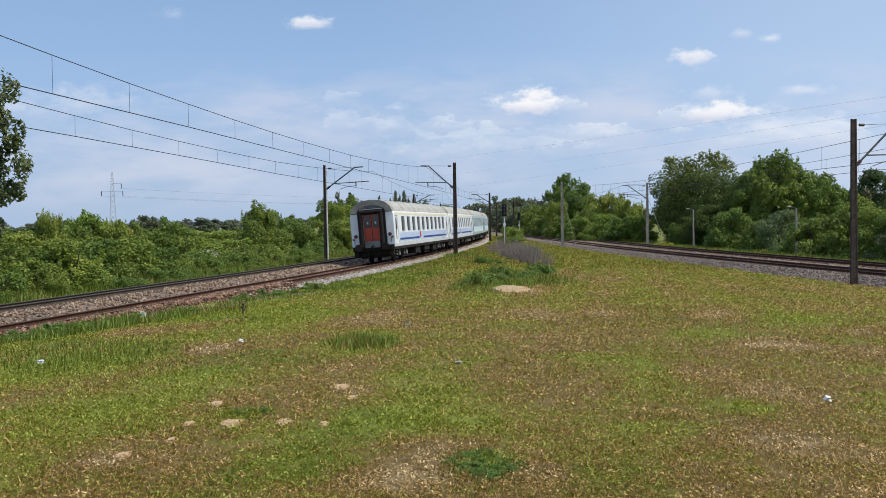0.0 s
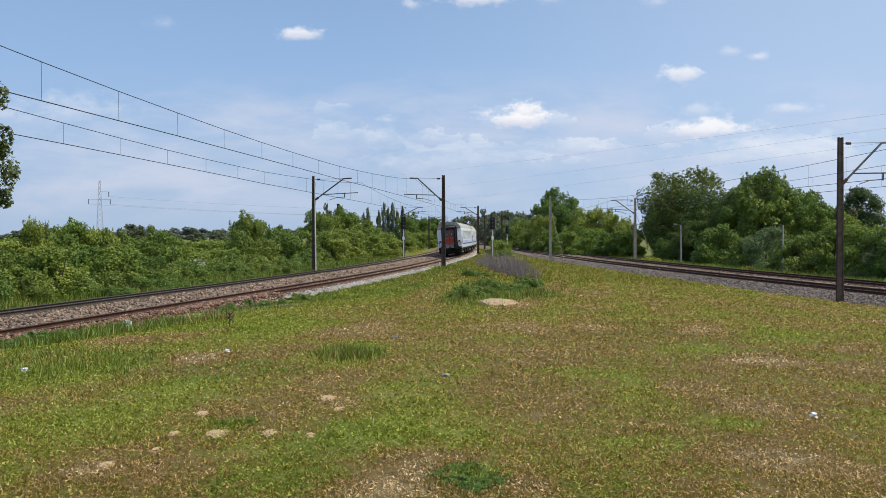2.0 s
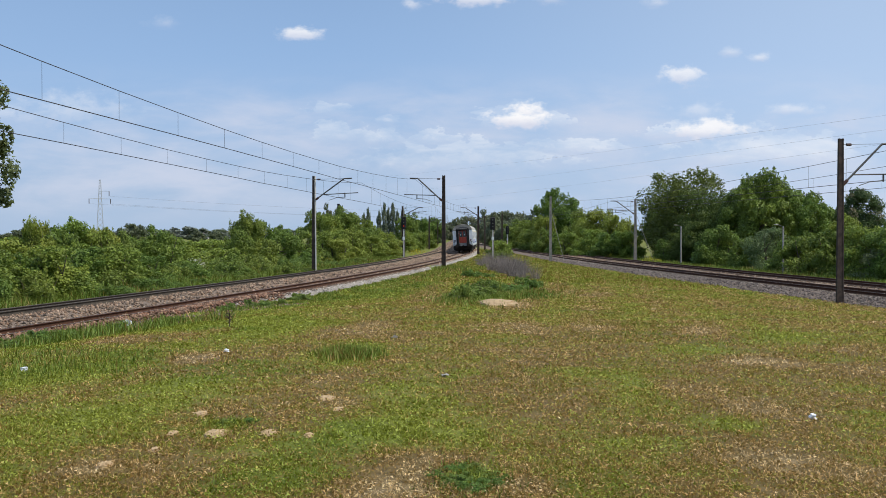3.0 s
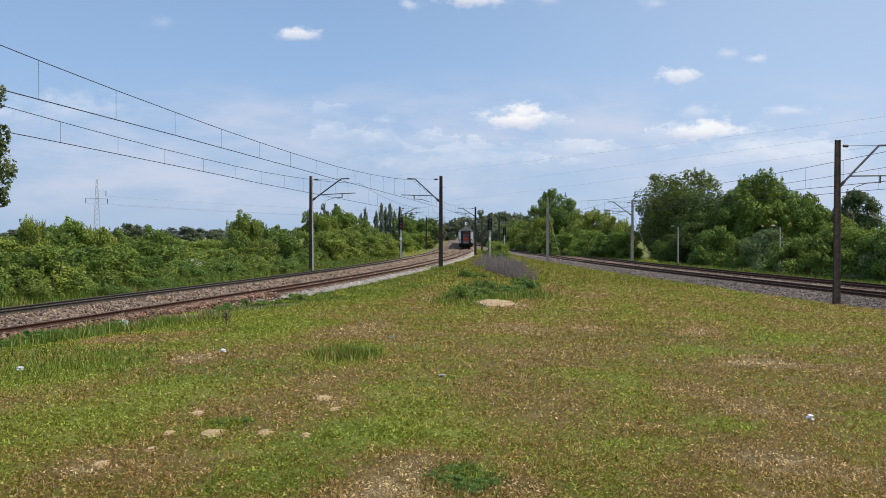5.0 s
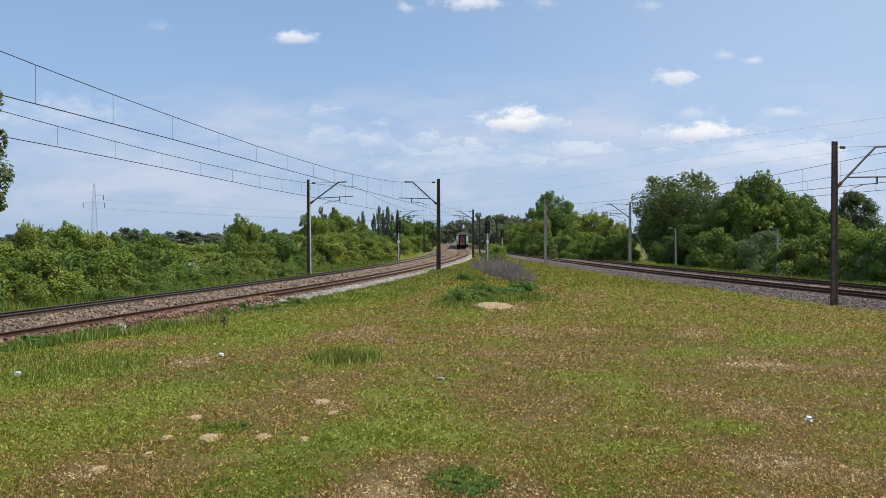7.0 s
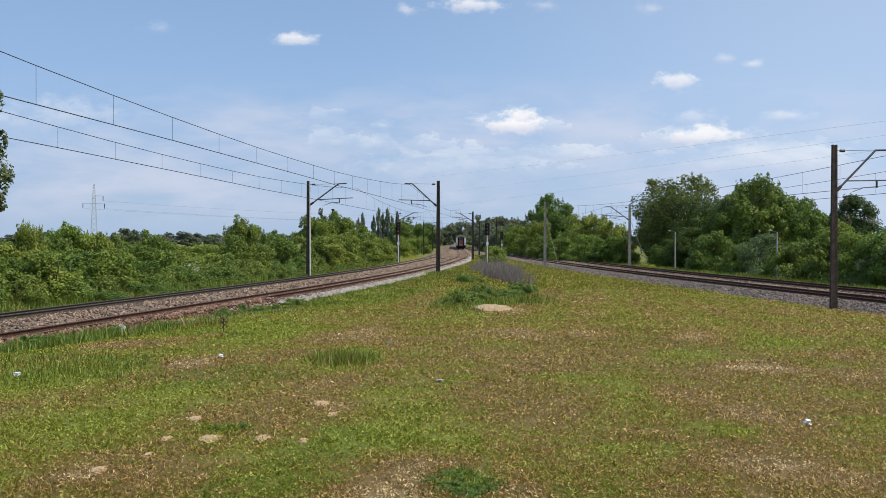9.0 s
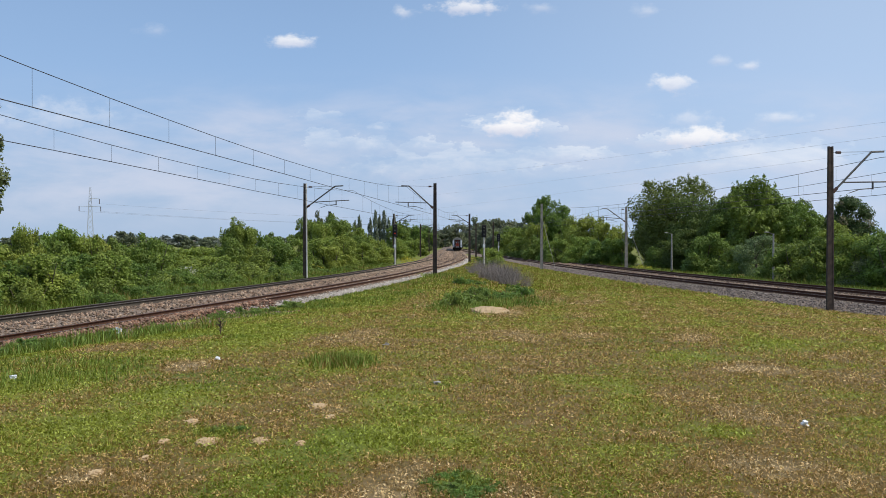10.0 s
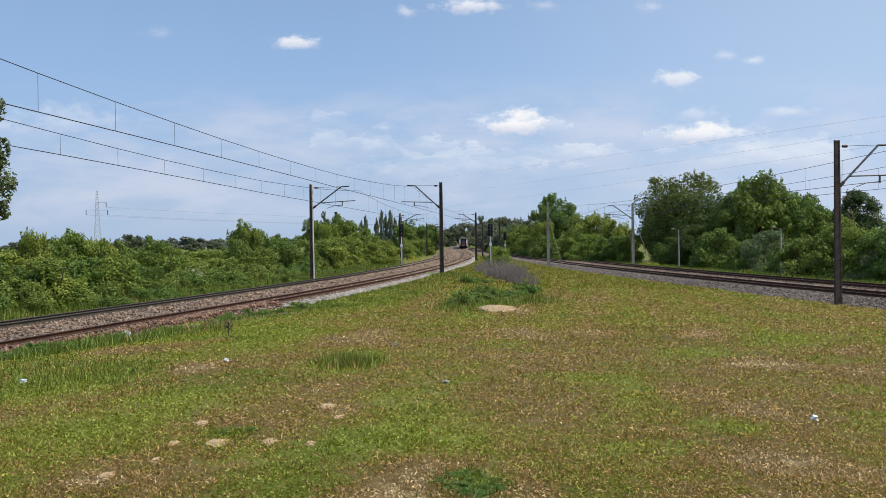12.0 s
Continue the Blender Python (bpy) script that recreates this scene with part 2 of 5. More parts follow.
GREY_MAST = matter("grey_mast_concrete", (0.30, 0.275, 0.24), (0.20, 0.18, 0.155), 5, 0.75, 0.2, 0.3)
PYLON_GREY = matter("pylon_zinc", (0.42, 0.43, 0.45), (0.36, 0.37, 0.39), 0.5, 0.6, 0.2)
STEEL = matter("galvanised_tube", (0.13, 0.125, 0.12), (0.08, 0.075, 0.07), 8, 0.6, 0.5)
WIRE = matter("copper_wire", (0.075, 0.065, 0.06), (0.05, 0.045, 0.045), 3, 0.6, 0.5)
PORCELAIN = matter("brown_porcelain", (0.07, 0.03, 0.02), None, 8, 0.3)
BLACK = matter("black_paint", (0.018, 0.018, 0.02), (0.03, 0.028, 0.026), 3, 0.6)
WHITE_PAINT = matter("white_coach_paint", (0.80, 0.82, 0.84), (0.72, 0.74, 0.77), 0.9, 0.35)
PALE_BLUE = matter("pale_blue_coach_paint", (0.47, 0.56, 0.76), (0.53, 0.61, 0.78), 0.8, 0.35)
NAVY = matter("navy_stripe_paint", (0.025, 0.055, 0.20), (0.035, 0.07, 0.23), 1.0, 0.4)
CREAM = matter("cream_stripe_paint", (0.80, 0.74, 0.52), (0.72, 0.66, 0.46), 1.0, 0.4)
GREY_BLUE = matter("grey_blue_coach_paint", (0.40, 0.50, 0.53), (0.44, 0.54, 0.57), 1.0, 0.4)
TURQUOISE = matter("turquoise_coach_paint", (0.55, 0.70, 0.76), (0.60, 0.74, 0.80), 1.0, 0.4)
ROOF_GREY = matter("dusty_roof_paint", (0.40, 0.39, 0.35), (0.30, 0.29, 0.26), 1.2, 0.75, 0, 0.2)
ROOF_END = matter("sooty_roof_end_paint", (0.115, 0.110, 0.105), (0.16, 0.15, 0.14), 1.5, 0.8)
DUSTY_END = matter("dusty_roof_end_paint", (0.30, 0.285, 0.25), (0.20, 0.185, 0.165), 2.0, 0.8)
ORANGE = matter("orange_red_door_paint", (0.50, 0.060, 0.025), (0.40, 0.050, 0.025), 2.0, 0.45)
GREY_PLATE = matter("grey_gangway_plate", (0.20, 0.20, 0.20), (0.14, 0.135, 0.13), 2.0, 0.7)
RUBBER = matter("black_rubber", (0.012, 0.012, 0.013), (0.022, 0.020, 0.019), 4, 0.85)
UNDER = matter("sooty_underframe", (0.016, 0.014, 0.013), (0.032, 0.026, 0.022), 2.5, 0.9)
for dull in (GREY_RAIL, UNDER, BLACK, RUBBER, DARK_MAST, RUST, SLEEPER):
    dull.node_tree.nodes["Principled BSDF"].inputs["Specular IOR Level"].default_value = 0.15
COACH_GLASS = glass_matter("dark_coach_glass", (0.035, 0.045, 0.05))
RED_LENS = matter("red_lens", (0.26, 0.015, 0.015), None, 3, 0.3)
RED_LIGHT = glow_matter("red_signal_light", (0.9, 0.05, 0.02), 0.25)
BARK = matter("bark", (0.12, 0.095, 0.07), (0.07, 0.055, 0.04), 8, 0.95, 0, 0.6)
SAND = matter("dry_sand", (0.47, 0.335, 0.18), (0.38, 0.265, 0.14), 6, 0.95, 0, 0.6, (0.30, 0.20, 0.105), 40)
LITTER = matter("white_litter", (0.75, 0.76, 0.77), (0.55, 0.57, 0.6), 9, 0.5)
STALK = matter("dead_stalks", (0.25, 0.21, 0.185), (0.17, 0.14, 0.125), 3, 0.9, island=0.6)
LEAF = leaf_matter("shrub_leaves", (0.230, 0.300, 0.052), (0.148, 0.210, 0.040), 0.36, 0.6)
LEAF_LIGHT = leaf_matter("young_leaves", (0.300, 0.350, 0.062), (0.210, 0.272, 0.048), 0.40, 0.6)
LEAF_DARK = leaf_matter("dark_tree_leaves", (0.140, 0.186, 0.038), (0.094, 0.136, 0.030), 0.36, 0.55)
LEAF_BIRCH = leaf_matter("grey_green_bough_leaves", (0.175, 0.215, 0.085), (0.120, 0.158, 0.060), 0.4, 0.7)
LEAF_GREY = leaf_matter("silvery_leaves", (0.20, 0.24, 0.115), (0.15, 0.20, 0.08), 0.4)
LEAF_BLOOM = leaf_matter("leaves_with_faded_blossom", (0.24, 0.20, 0.13), (0.09, 0.13, 0.045), 0.4)
# distance haze put into leaf colours: slight grey for woods, paler for skyline
LEAF_FAR = leaf_matter("haze_greyed_wood_leaves", (0.128, 0.152, 0.078), (0.160, 0.182, 0.100), 0.3, 0.25)
LEAF_SKYLINE_HAZED = leaf_matter("hazed_skyline_leaves", (0.175, 0.205, 0.165), (0.205, 0.232, 0.190), 0.3, 0.2)
# poplar green paled and blued, so the haze before the row is in the colour
LEAF_POPLAR_HAZED = leaf_matter("hazed_poplar_leaves", (0.235, 0.268, 0.185), (0.185, 0.220, 0.150), 0.35)
LEAF_HERB = leaf_matter("nettle_leaves", (0.215, 0.295, 0.060), (0.150, 0.225, 0.045), 0.40, 0.7)
BLOOM_WHITE = leaf_matter("white_blossom", (0.6, 0.6, 0.52), (0.5, 0.5, 0.42), 0.3)
BLOOM_YELLOW = leaf_matter("yellow_blossom", (0.55, 0.47, 0.03), (0.40, 0.38, 0.04), 0.3)
FAR_WALL = matter("pale_render", (0.6, 0.57, 0.52), None, 0.5, 0.9)
FAR_ROOF = matter("dull_red_tiles", (0.22, 0.18, 0.165), None, 0.5, 0.9)


# ---- building helpers ----
def part(name, bm, material, parent, label=""):
    """Links a bmesh, or a finished mesh, as one object under a thing or a part."""
    if isinstance(bm, bmesh.types.BMesh):
        me = bpy.data.meshes.new(name)
        bm.to_mesh(me)
        bm.free()
    else:
        me = bm
    if not me.materials:
        me.materials.append(material)
    ob = new(name, me)
    if parent:
        ob.parent = parent
    if label:
        ob["label"] = label
    return ob


def thing(name, place, label, category, group="", kind=""):
    ob = new(name)
    ob.matrix_basis = place
    return tagged(ob, label, category, group, kind)


def box(bm, cx, cy, cz, sx, sy, sz, bevel=0.0):
    made = bmesh.ops.create_cube(bm, size=1.0, matrix=Matrix.Translation((cx, cy, cz)) @ Matrix.Diagonal((sx, sy, sz, 1)))
    if bevel:
        edges = list({e for v in made["verts"] for e in v.link_edges})
        bmesh.ops.bevel(bm, geom=edges, offset=bevel, segments=1, affect="EDGES")
    return bm


def rod(bm, a, b, r, r2=None, sides=8):
    a, b = Vector(a), Vector(b)
    d = b - a
    m = Matrix.Translation((a + b) / 2) @ d.to_track_quat("Z", "Y").to_matrix().to_4x4()
    bmesh.ops.create_cone(bm, cap_ends=True, segments=sides, radius1=r, radius2=r if r2 is None else r2, depth=d.length, matrix=m)
    return bm


def a_box(*a, **k):
    return box(bmesh.new(), *a, **k)


def a_rod(*a, **k):
    return rod(bmesh.new(), *a, **k)


def np_mesh(name, verts, faces, material, dry=None):
    """A mesh from numpy arrays, all its faces with the same number of corners."""
    me = bpy.data.meshes.new(name)
    n, k = faces.shape
    me.vertices.add(len(verts))
    me.vertices.foreach_set("co", np.ascontiguousarray(verts, dtype=np.float32).ravel())
    me.loops.add(n * k)
    me.loops.foreach_set("vertex_index", np.ascontiguousarray(faces, dtype=np.int32).ravel())
    me.polygons.add(n)
    me.polygons.foreach_set("loop_start", np.arange(0, n * k, k, dtype=np.int32))
    me.update(calc_edges=True)
    me.validate()
    me.materials.append(material)
    if dry is not None:
        me.attributes.new("dry", "FLOAT", "POINT").data.foreach_set("value", np.ascontiguousarray(dry, dtype=np.float32))
    return me


def wires(name, lines, radius, material, parent=None):
    """Round wires along lists of points, as one mesh."""
    verts, faces = [], []
    for line in lines:
        p = np.array(line, dtype=float)
        base = len(verts)
        for i, q in enumerate(p):
            t = p[min(i + 1, len(p) - 1)] - p[max(i - 1, 0)]
            t = t / np.linalg.norm(t)
            side = np.cross(t, (0, 0, 1.0) if abs(t[2]) < 0.9 else (1.0, 0, 0))
            side = side / np.linalg.norm(side)
            up = np.cross(side, t)
            for k in range(4):
                a = k * math.pi / 2
                verts.append(q + radius * (math.cos(a) * side + math.sin(a) * up))
        for i in range(len(p) - 1):
            for k in range(4):
                a, b = base + 4 * i + k, base + 4 * i + (k + 1) % 4
                faces.append((a, b, b + 4, a + 4))
    return part(name, np_mesh(name, np.array(verts), np.array(faces), material), material, parent)


def smoothstep(lo, hi, v):
    t = np.clip((np.asarray(v, dtype=float) - lo) / (hi - lo), 0, 1)
    return t * t * (3 - 2 * t)


LATTICE = np.random.RandomState(5).rand(8, 256, 256)


def patches(x, y, size, layer):
    """Smooth random values over the plan, with spots of that size."""
    u, v = np.asarray(x, dtype=float) / size + 91.3, np.asarray(y, dtype=float) / size + 57.7
    i, j = np.floor(u).astype(int), np.floor(v).astype(int)
    a, b = smoothstep(0, 1, u - i), smoothstep(0, 1, v - j)
    g = LATTICE[layer]
    g00, g10 = g[i % 256, j % 256], g[(i + 1) % 256, j % 256]
    g01, g11 = g[i % 256, (j + 1) % 256], g[(i + 1) % 256, (j + 1) % 256]
    return (g00 * (1 - a) + g10 * a) * (1 - b) + (g01 * (1 - a) + g11 * a) * b


# ---- plan: the two railway lines, by the head of the rail that lies next to the meadow ----
YS = np.arange(-100.0, 1100.0, 1.0)


def line_from(slopes, y0, x0):
    s = np.array([slopes(y) for y in YS])
    x = np.concatenate([[0], np.cumsum((s[1:] + s[:-1]) / 2)])
    return x - np.interp(y0, YS, x) + x0, s


def curve_left(y):
    if y < 51:
        return 0.1834
    ease = -0.008 * (75 < y < 120) + 0.0045 * (140 < y < 220)
    return ease + max(0.1705 - 0.001205 * (y - 51), 0.0194) if y < 192 else 0.0194


def curve_right(y):
    return float(np.interp(y, (48.6, 133.6), (-0.1235, -0.0247)))


LINES = {"left": (*line_from(curve_left, 51, -6.09), 0.0, -1.0), "right": (*line_from(curve_right, 48.6, 21.8), -0.4, 1.0)}
GAUGE, SPACING, CANT = 1.5, 4.6, 0.09


def on_line(line, y, off, z=0.0):
    """The point off metres to the outer side of the meadow's rail, where that rail passes y."""
    xs, ss, level, sign = LINES[line]
    x, s = float(np.interp(y, YS, xs)), float(np.interp(y, YS, ss))
    n = math.hypot(1, s)
    return Vector((x + sign * off / n, y - sign * off * s / n, level + z))


def rail_x(line, y):
    return np.interp(y, YS, LINES[line][0])


def lean_of(line, off):
    """Height of the canted tracks' plane at that offset."""
    if line == "right":
        return 0.0
    o = off if off < 2.4 else off - SPACING
    return -CANT * min(max(o, -0.8), 2.2) / GAUGE


def ground_z(x, y):
    x, y = np.asarray(x, dtype=float), np.asarray(y, dtype=float)
    z = -0.6 + 1.45 * (1 - smoothstep(2, 58, y))
    z = z + 0.10 * (patches(x, y, 6, 0) - 0.5) * smoothstep(3, 9, y) + 0.05 * (patches(x, y, 1.6, 1) - 0.5)
    dl, dr = x - rail_x("left", y), rail_x("right", y) - x
    side = -0.16 - 0.22 * smoothstep(31, 46, y)
    z = z + (side - z) * (1 - smoothstep(0.6, 6.5, dl))
    z = z + (-0.62 - z) * (1 - smoothstep(-1.0, 0.3, dl))
    z = z + (-0.92 - z) * (1 - smoothstep(2.0, 10, dr))
    far = smoothstep(180, 700, np.hypot(x, y))
    return z - 1.5 * far * (x < 0)


# centre, radii and strength of dry or bare spots, and of lush ones (negative)
SPOTS = ((-5.9, 17.2, 0.5, 1.0, 0.42), (-5.0, 18.6, 0.45, 1.0, 0.42), (-4.6, 20.2, 0.4, 1.0, 0.4),
         (-3.7, 14.15, 0.25, 0.57, 0.7), (-1.63, 20.57, 0.85, 3.3, 0.35), (0.97, 15.61, 0.83, 0.65, 0.38), (0.92, 13.52, 0.88, 0.85, 0.22), (1.81, 21.15, 0.5, 2.72, 0.35), (4.7, 14.09, 0.5, 0.77, 0.62),
         (2.74, 11.21, 0.46, 1.18, 0.3), (6.41, 15.42, 0.36, 0.9, 0.3), (5.57, 13.01, 0.54, 0.71, 0.4), (-0.22, 6.78, 0.32, 0.67, 0.55), (-0.49, 6.14, 0.33, 0.29, 0.4), (5.19, 19.35, 0.68, 1.52, 0.3),
         (-2.52, 6.66, 0.2, 0.21, 0.4), (2.43, 7.44, 0.53, 0.63, 0.25), (0.47, 6.36, 0.22, 0.37, 0.2), (-1.06, 9.71, 0.17, 0.41, 0.4), (3.38, 20.87, 0.86, 2.35, 0.15), (1.89, 8.56, 0.3, 0.43, 0.2),
         (-0.41, 46.03, 1.63, 8.03, 0.3), (6.65, 50.21, 1.78, 7.44, 0.22), (-1.51, 8.73, 0.31, 0.42, 0.15), (-1.46, 15.06, 0.4, 1.3, -0.7), (-3.11, 11.14, 0.39, 0.82, -0.5), (2.64, 8.69, 0.26, 0.38, -0.45),
         (0.21, 6.52, 0.21, 0.35, -0.6), (-1.85, 8.37, 0.15, 0.22, -0.6), (4.38, 15.65, 0.55, 0.7, -0.3), (-0.26, 8.15, 0.58, 0.71, -0.35), (-5.06, 12.39, 0.88, 1.74, -0.35), (-3.09, 8.41, 0.59, 0.84, -0.22),
         (2.39, 11.73, 0.28, 0.8, -0.3), (1.12, 42.21, 0.75, 9.71, -0.6), (-4.0, 22.28, 1.18, 3.6, -0.4), (-3.52, 47.92, 2.26, 6.15, -0.35), (6.5, 17.65, 1.46, 1.09, -0.25), (1.69, 12.72, 0.6, 0.67, -0.25),
         (-0.74, 10.96, 0.32, 0.62, -0.15), (2.1, 35.21, 1.2, 2.67, 0.6), (-7.5, 29.14, 2.4, 10.9, -0.3), (14, 36.43, 5, 4.86, 0.08), (-6.2, 21.5, 1.6, 3.0, -0.25))


def dryness(x, y):
    d = 0.085 - 0.10 * smoothstep(14, 40, y) + 0.70 * (0.25 * patches(x, y, 1.8, 2) + 0.40 * patches(x, y, 0.55, 3) + 0.30 * patches(x, y, 0.18, 1) + 0.18 * patches(x, y, 8, 4) - 0.04)
    d = d + 0.09 * smoothstep(-5, 3, x) * (1 - 0.4 * smoothstep(30, 120, y))
    # mown swaths that follow the curving line
    swath = x - rail_x("left", y) + 1.2 * patches(x, y, 7, 6)
    d = d + 0.09 * np.sin(swath * 2.6) * (0.4 + patches(x, y, 3, 7)) * (1 - smoothstep(60, 120, y))
    strip = x - rail_x("left", y)
    d = d + 0.26 * (1 - smoothstep(0.8, 3.2, strip)) * patches(x, y, 1.1, 2) * (1 - smoothstep(35, 45, y))
    for cx, cy, rx, ry, s in SPOTS:
        d = d + 1.1 * s * np.exp(-((x - cx) / rx) ** 2 - ((y - cy) / ry) ** 2)
    d = np.where(x < rail_x("left", y) - 5, 0.12 + 0.25 * patches(x, y, 2.0, 5), d)
    return np.clip(d, -0.3, 1.2)


def build_ground():
    grade = [1.35 ** i for i in range(1, 24)]
    xs = np.concatenate([[-26 - 3.0 * g for g in grade[::-1]], np.arange(-26, 30, 0.4), [30 + 3.0 * g for g in grade]])
    ys = np.concatenate([[0 - 3.0 * g for g in grade[::-1]], np.arange(0, 76, 0.4), [76 + 3.0 * g for g in grade]])
    gx, gy = np.meshgrid(xs, ys)
    verts = np.stack([gx, gy, ground_z(gx, gy)], -1).reshape(-1, 3)
    w, n = len(xs), np.arange(len(verts)).reshape(len(ys), len(xs))
    faces = np.stack([n[:-1, :-1], n[:-1, 1:], n[1:, 1:], n[1:, :-1]], -1).reshape(-1, 4)
    me = np_mesh("ground", verts, faces, TURF, dryness(verts[:, 0], verts[:, 1]))
    me.polygons.foreach_set("use_smooth", np.ones(len(faces), dtype=bool))
    tagged(part("ground", me, TURF, None), "dry patchy meadow between two railway lines", "ground", kind="structure")


def scatter_blades(name, label, x, y, height, width, lean=0.5, material=BLADES, dry=None, seed=1):
    rs = np.random.RandomState(seed)
    n = len(x)
    z = ground_z(x, y) - 0.01
    a, b = rs.rand(n) * 2 * np.pi, rs.rand(n) * 2 * np.pi
    tilt = rs.rand(n) * lean * height
    base = np.stack([x, y, z], -1)
    side = np.stack([np.cos(a), np.sin(a), np.zeros(n)], -1) * (width / 2)[:, None]
    tip = base + np.stack([np.cos(b) * tilt, np.sin(b) * tilt, height], -1)
    verts = np.stack([base - side, base + side, tip], 1).reshape(-1, 3)
    return strew(name, label, x, y, verts, material, dry, rs)


def strew(name, label, x, y, verts, material, dry, rs):
    d = dryness(x, y) if dry is None else dry
    d = d + (rs.rand(len(x)) - 0.5) * 0.35
    me = np_mesh(name, verts, np.arange(len(verts)).reshape(-1, 3), material, np.repeat(d, 3))
    return tagged(part(name, me, material, None), label, "grass", kind="stuff")


def scatter_leaflets(name, label, x, y, lift, size, seed=1):
    """Small clover and plantain leaves and mown clippings that lie at all slants close over the soil."""
    rs = np.random.RandomState(seed)
    n = len(x)
    c = np.stack([x, y, ground_z(x, y) + lift], -1)
    nrm = rs.randn(n, 3) * 0.62 + (0, 0, 0.9)
    nrm /= np.linalg.norm(nrm, axis=1)[:, None]
    t = np.cross(nrm, rs.randn(n, 3))
    t /= np.linalg.norm(t, axis=1)[:, None]
    u = np.cross(nrm, t)
    s = size[:, None]
    k = (0.35 + 0.65 * rs.rand(n))[:, None]
    verts = np.stack([c - t * s - u * s * 0.3 * k, c + u * s * 0.9 * k, c + t * s - u * s * 0.3 * k], 1).reshape(-1, 3)
    return strew(name, label, x, y, verts, BLADES, None, rs)


def build_grass():
    rs = np.random.RandomState(3)

    def meadow(n):
        y = 4.4 + 105 * rs.rand(n) ** 2.5
        x = (rs.rand(n) * 2 - 1) * (0.51 * y + 0.6)
        keep = (x > rail_x("left", y) + 0.5) & (x < rail_x("right", y) - 1.4)
        thick = 1.2 * patches(x, y, 0.17, 6) + 0.35 * patches(x, y, 1.3, 7) - 0.1
        keep &= rs.rand(n) < np.clip(thick * 1.6, 0.4, 1)
        strip = x - rail_x("left", y)
        keep &= (strip > 1.2 + 2.4 * patches(x, y, 1.1, 2)) | (rs.rand(n) < 0.35) | (y > 40)
        return x[keep], y[keep]
    # bare strip beside the ballast, where only some tufts grow
    x, y = meadow(700000)
    tuft = patches(x, y, 0.16, 5)
    scatter_leaflets("meadow_leaves", "low clover and plantain leaves among mown clippings", x, y, (0.008 + 0.040 * rs.rand(len(x)) * tuft + 0.0002 * y), (0.0062 + 0.00085 * y) * (0.5 + rs.rand(len(x))), 31)
    x, y = meadow(560000)
    lush = 1 - np.clip(dryness(x, y), 0, 1)
    h = (0.014 + 0.030 * rs.rand(len(x)) ** 2.4 + 0.0005 * y) * (0.8 + 0.4 * lush) * (0.5 + 1.1 * patches(x, y, 0.2, 2))
    scatter_blades("meadow_grass", "short mown meadow grass with dry straw patches", x, y, h, (0.005 + 0.0011 * y) * (0.5 + rs.rand(len(x))), 2.2)
    n = 60000
    fy = 62 + 150 * rs.rand(n) ** 1.4
    lo, hi = rail_x("left", fy) + 1.2, rail_x("right", fy) - 1.4
    fx = lo + (hi - lo) * rs.rand(n)
    scatter_blades("far_grass", "rough grass narrowing between the two lines", fx, fy, 0.05 + 0.13 * rs.rand(n), 0.06 + 0.0009 * fy, 1.0, dry=dryness(fx, fy) * 0.8, seed=21)
    # taller grass beside the rails, round the weeds and in tufts
    xs, ys, hs = [], [], []
    n = 42000
    ty = 14 + 90 * rs.rand(n) ** 1.5
    tx = rail_x("left", ty) + np.where(ty < 36, 1.5, 0.75) + np.abs(rs.randn(n)) * 1.3 * (1 + 0.01 * ty)
    ok = patches(tx, ty, 0.9, 3) > np.where(ty < 40, 0.55, 0.38)
    xs.append(tx[ok]), ys.append(ty[ok]), hs.append((0.06 + 0.17 * rs.rand(ok.sum())) * np.where(ty[ok] > 40, 0.7, 0.62))
    for cx, cy, rx, ry, k, h in ((-1.43, 14.8, 0.21, 0.32, 2400, 0.13), (-1.85, 8.37, 0.12, 0.16, 500, 0.04), (0.21, 6.45, 0.15, 0.26, 700, 0.05), (-5.3, 13.0, 0.6, 1.0, 1500, 0.10), (1.0, 40.07, 0.7, 3.64, 2200, 0.16),
                                 (2.6, 44.93, 1.2, 2.67, 2200, 0.2), (3.6, 49.79, 1.3, 3.16, 2000, 0.22), (0.2, 80.14, 1.0, 0.97, 800, 0.3)):
        xs.append(cx + rx * rs.randn(k)), ys.append(cy + ry * rs.randn(k)), hs.append(h * (0.5 + rs.rand(k)))
    n = 26000
    ey = 12.5 + 13 * rs.rand(n) ** 1.2
    ex = rail_x("left", ey) + 1.6 + 3.8 * rs.rand(n) ** 1.4
    ok = patches(ex, ey, 0.5, 1) + 0.4 * patches(ex, ey, 1.7, 3) > 0.74
    xs.append(ex[ok]), ys.append(ey[ok]), hs.append((0.08 + 0.30 * rs.rand(ok.sum()) ** 1.5) * (0.5 + 0.9 * patches(ex[ok], ey[ok], 0.8, 4)))
    n = 60000
    wy = 29 + 97 * rs.rand(n) ** 1.4
    wx = rail_x("left", wy) - 7.4 - 7 * rs.rand(n) ** 1.3
    xs.append(wx), ys.append(wy), hs.append((0.2 + 0.75 * rs.rand(n) * patches(wx, wy, 1.5, 1)) * (0.55 + 0.6 * smoothstep(7.4, 11, rail_x("left", wy) - wx)))
    n = 22000
    wy = 36 + 110 * rs.rand(n) ** 1.3
    wx = rail_x("right", wy) + 7.2 + 4.0 * rs.rand(n)
    xs.append(wx), ys.append(wy), hs.append(0.15 + 0.4 * rs.rand(n))
    x, y, h = np.concatenate(xs), np.concatenate(ys), np.concatenate(hs)
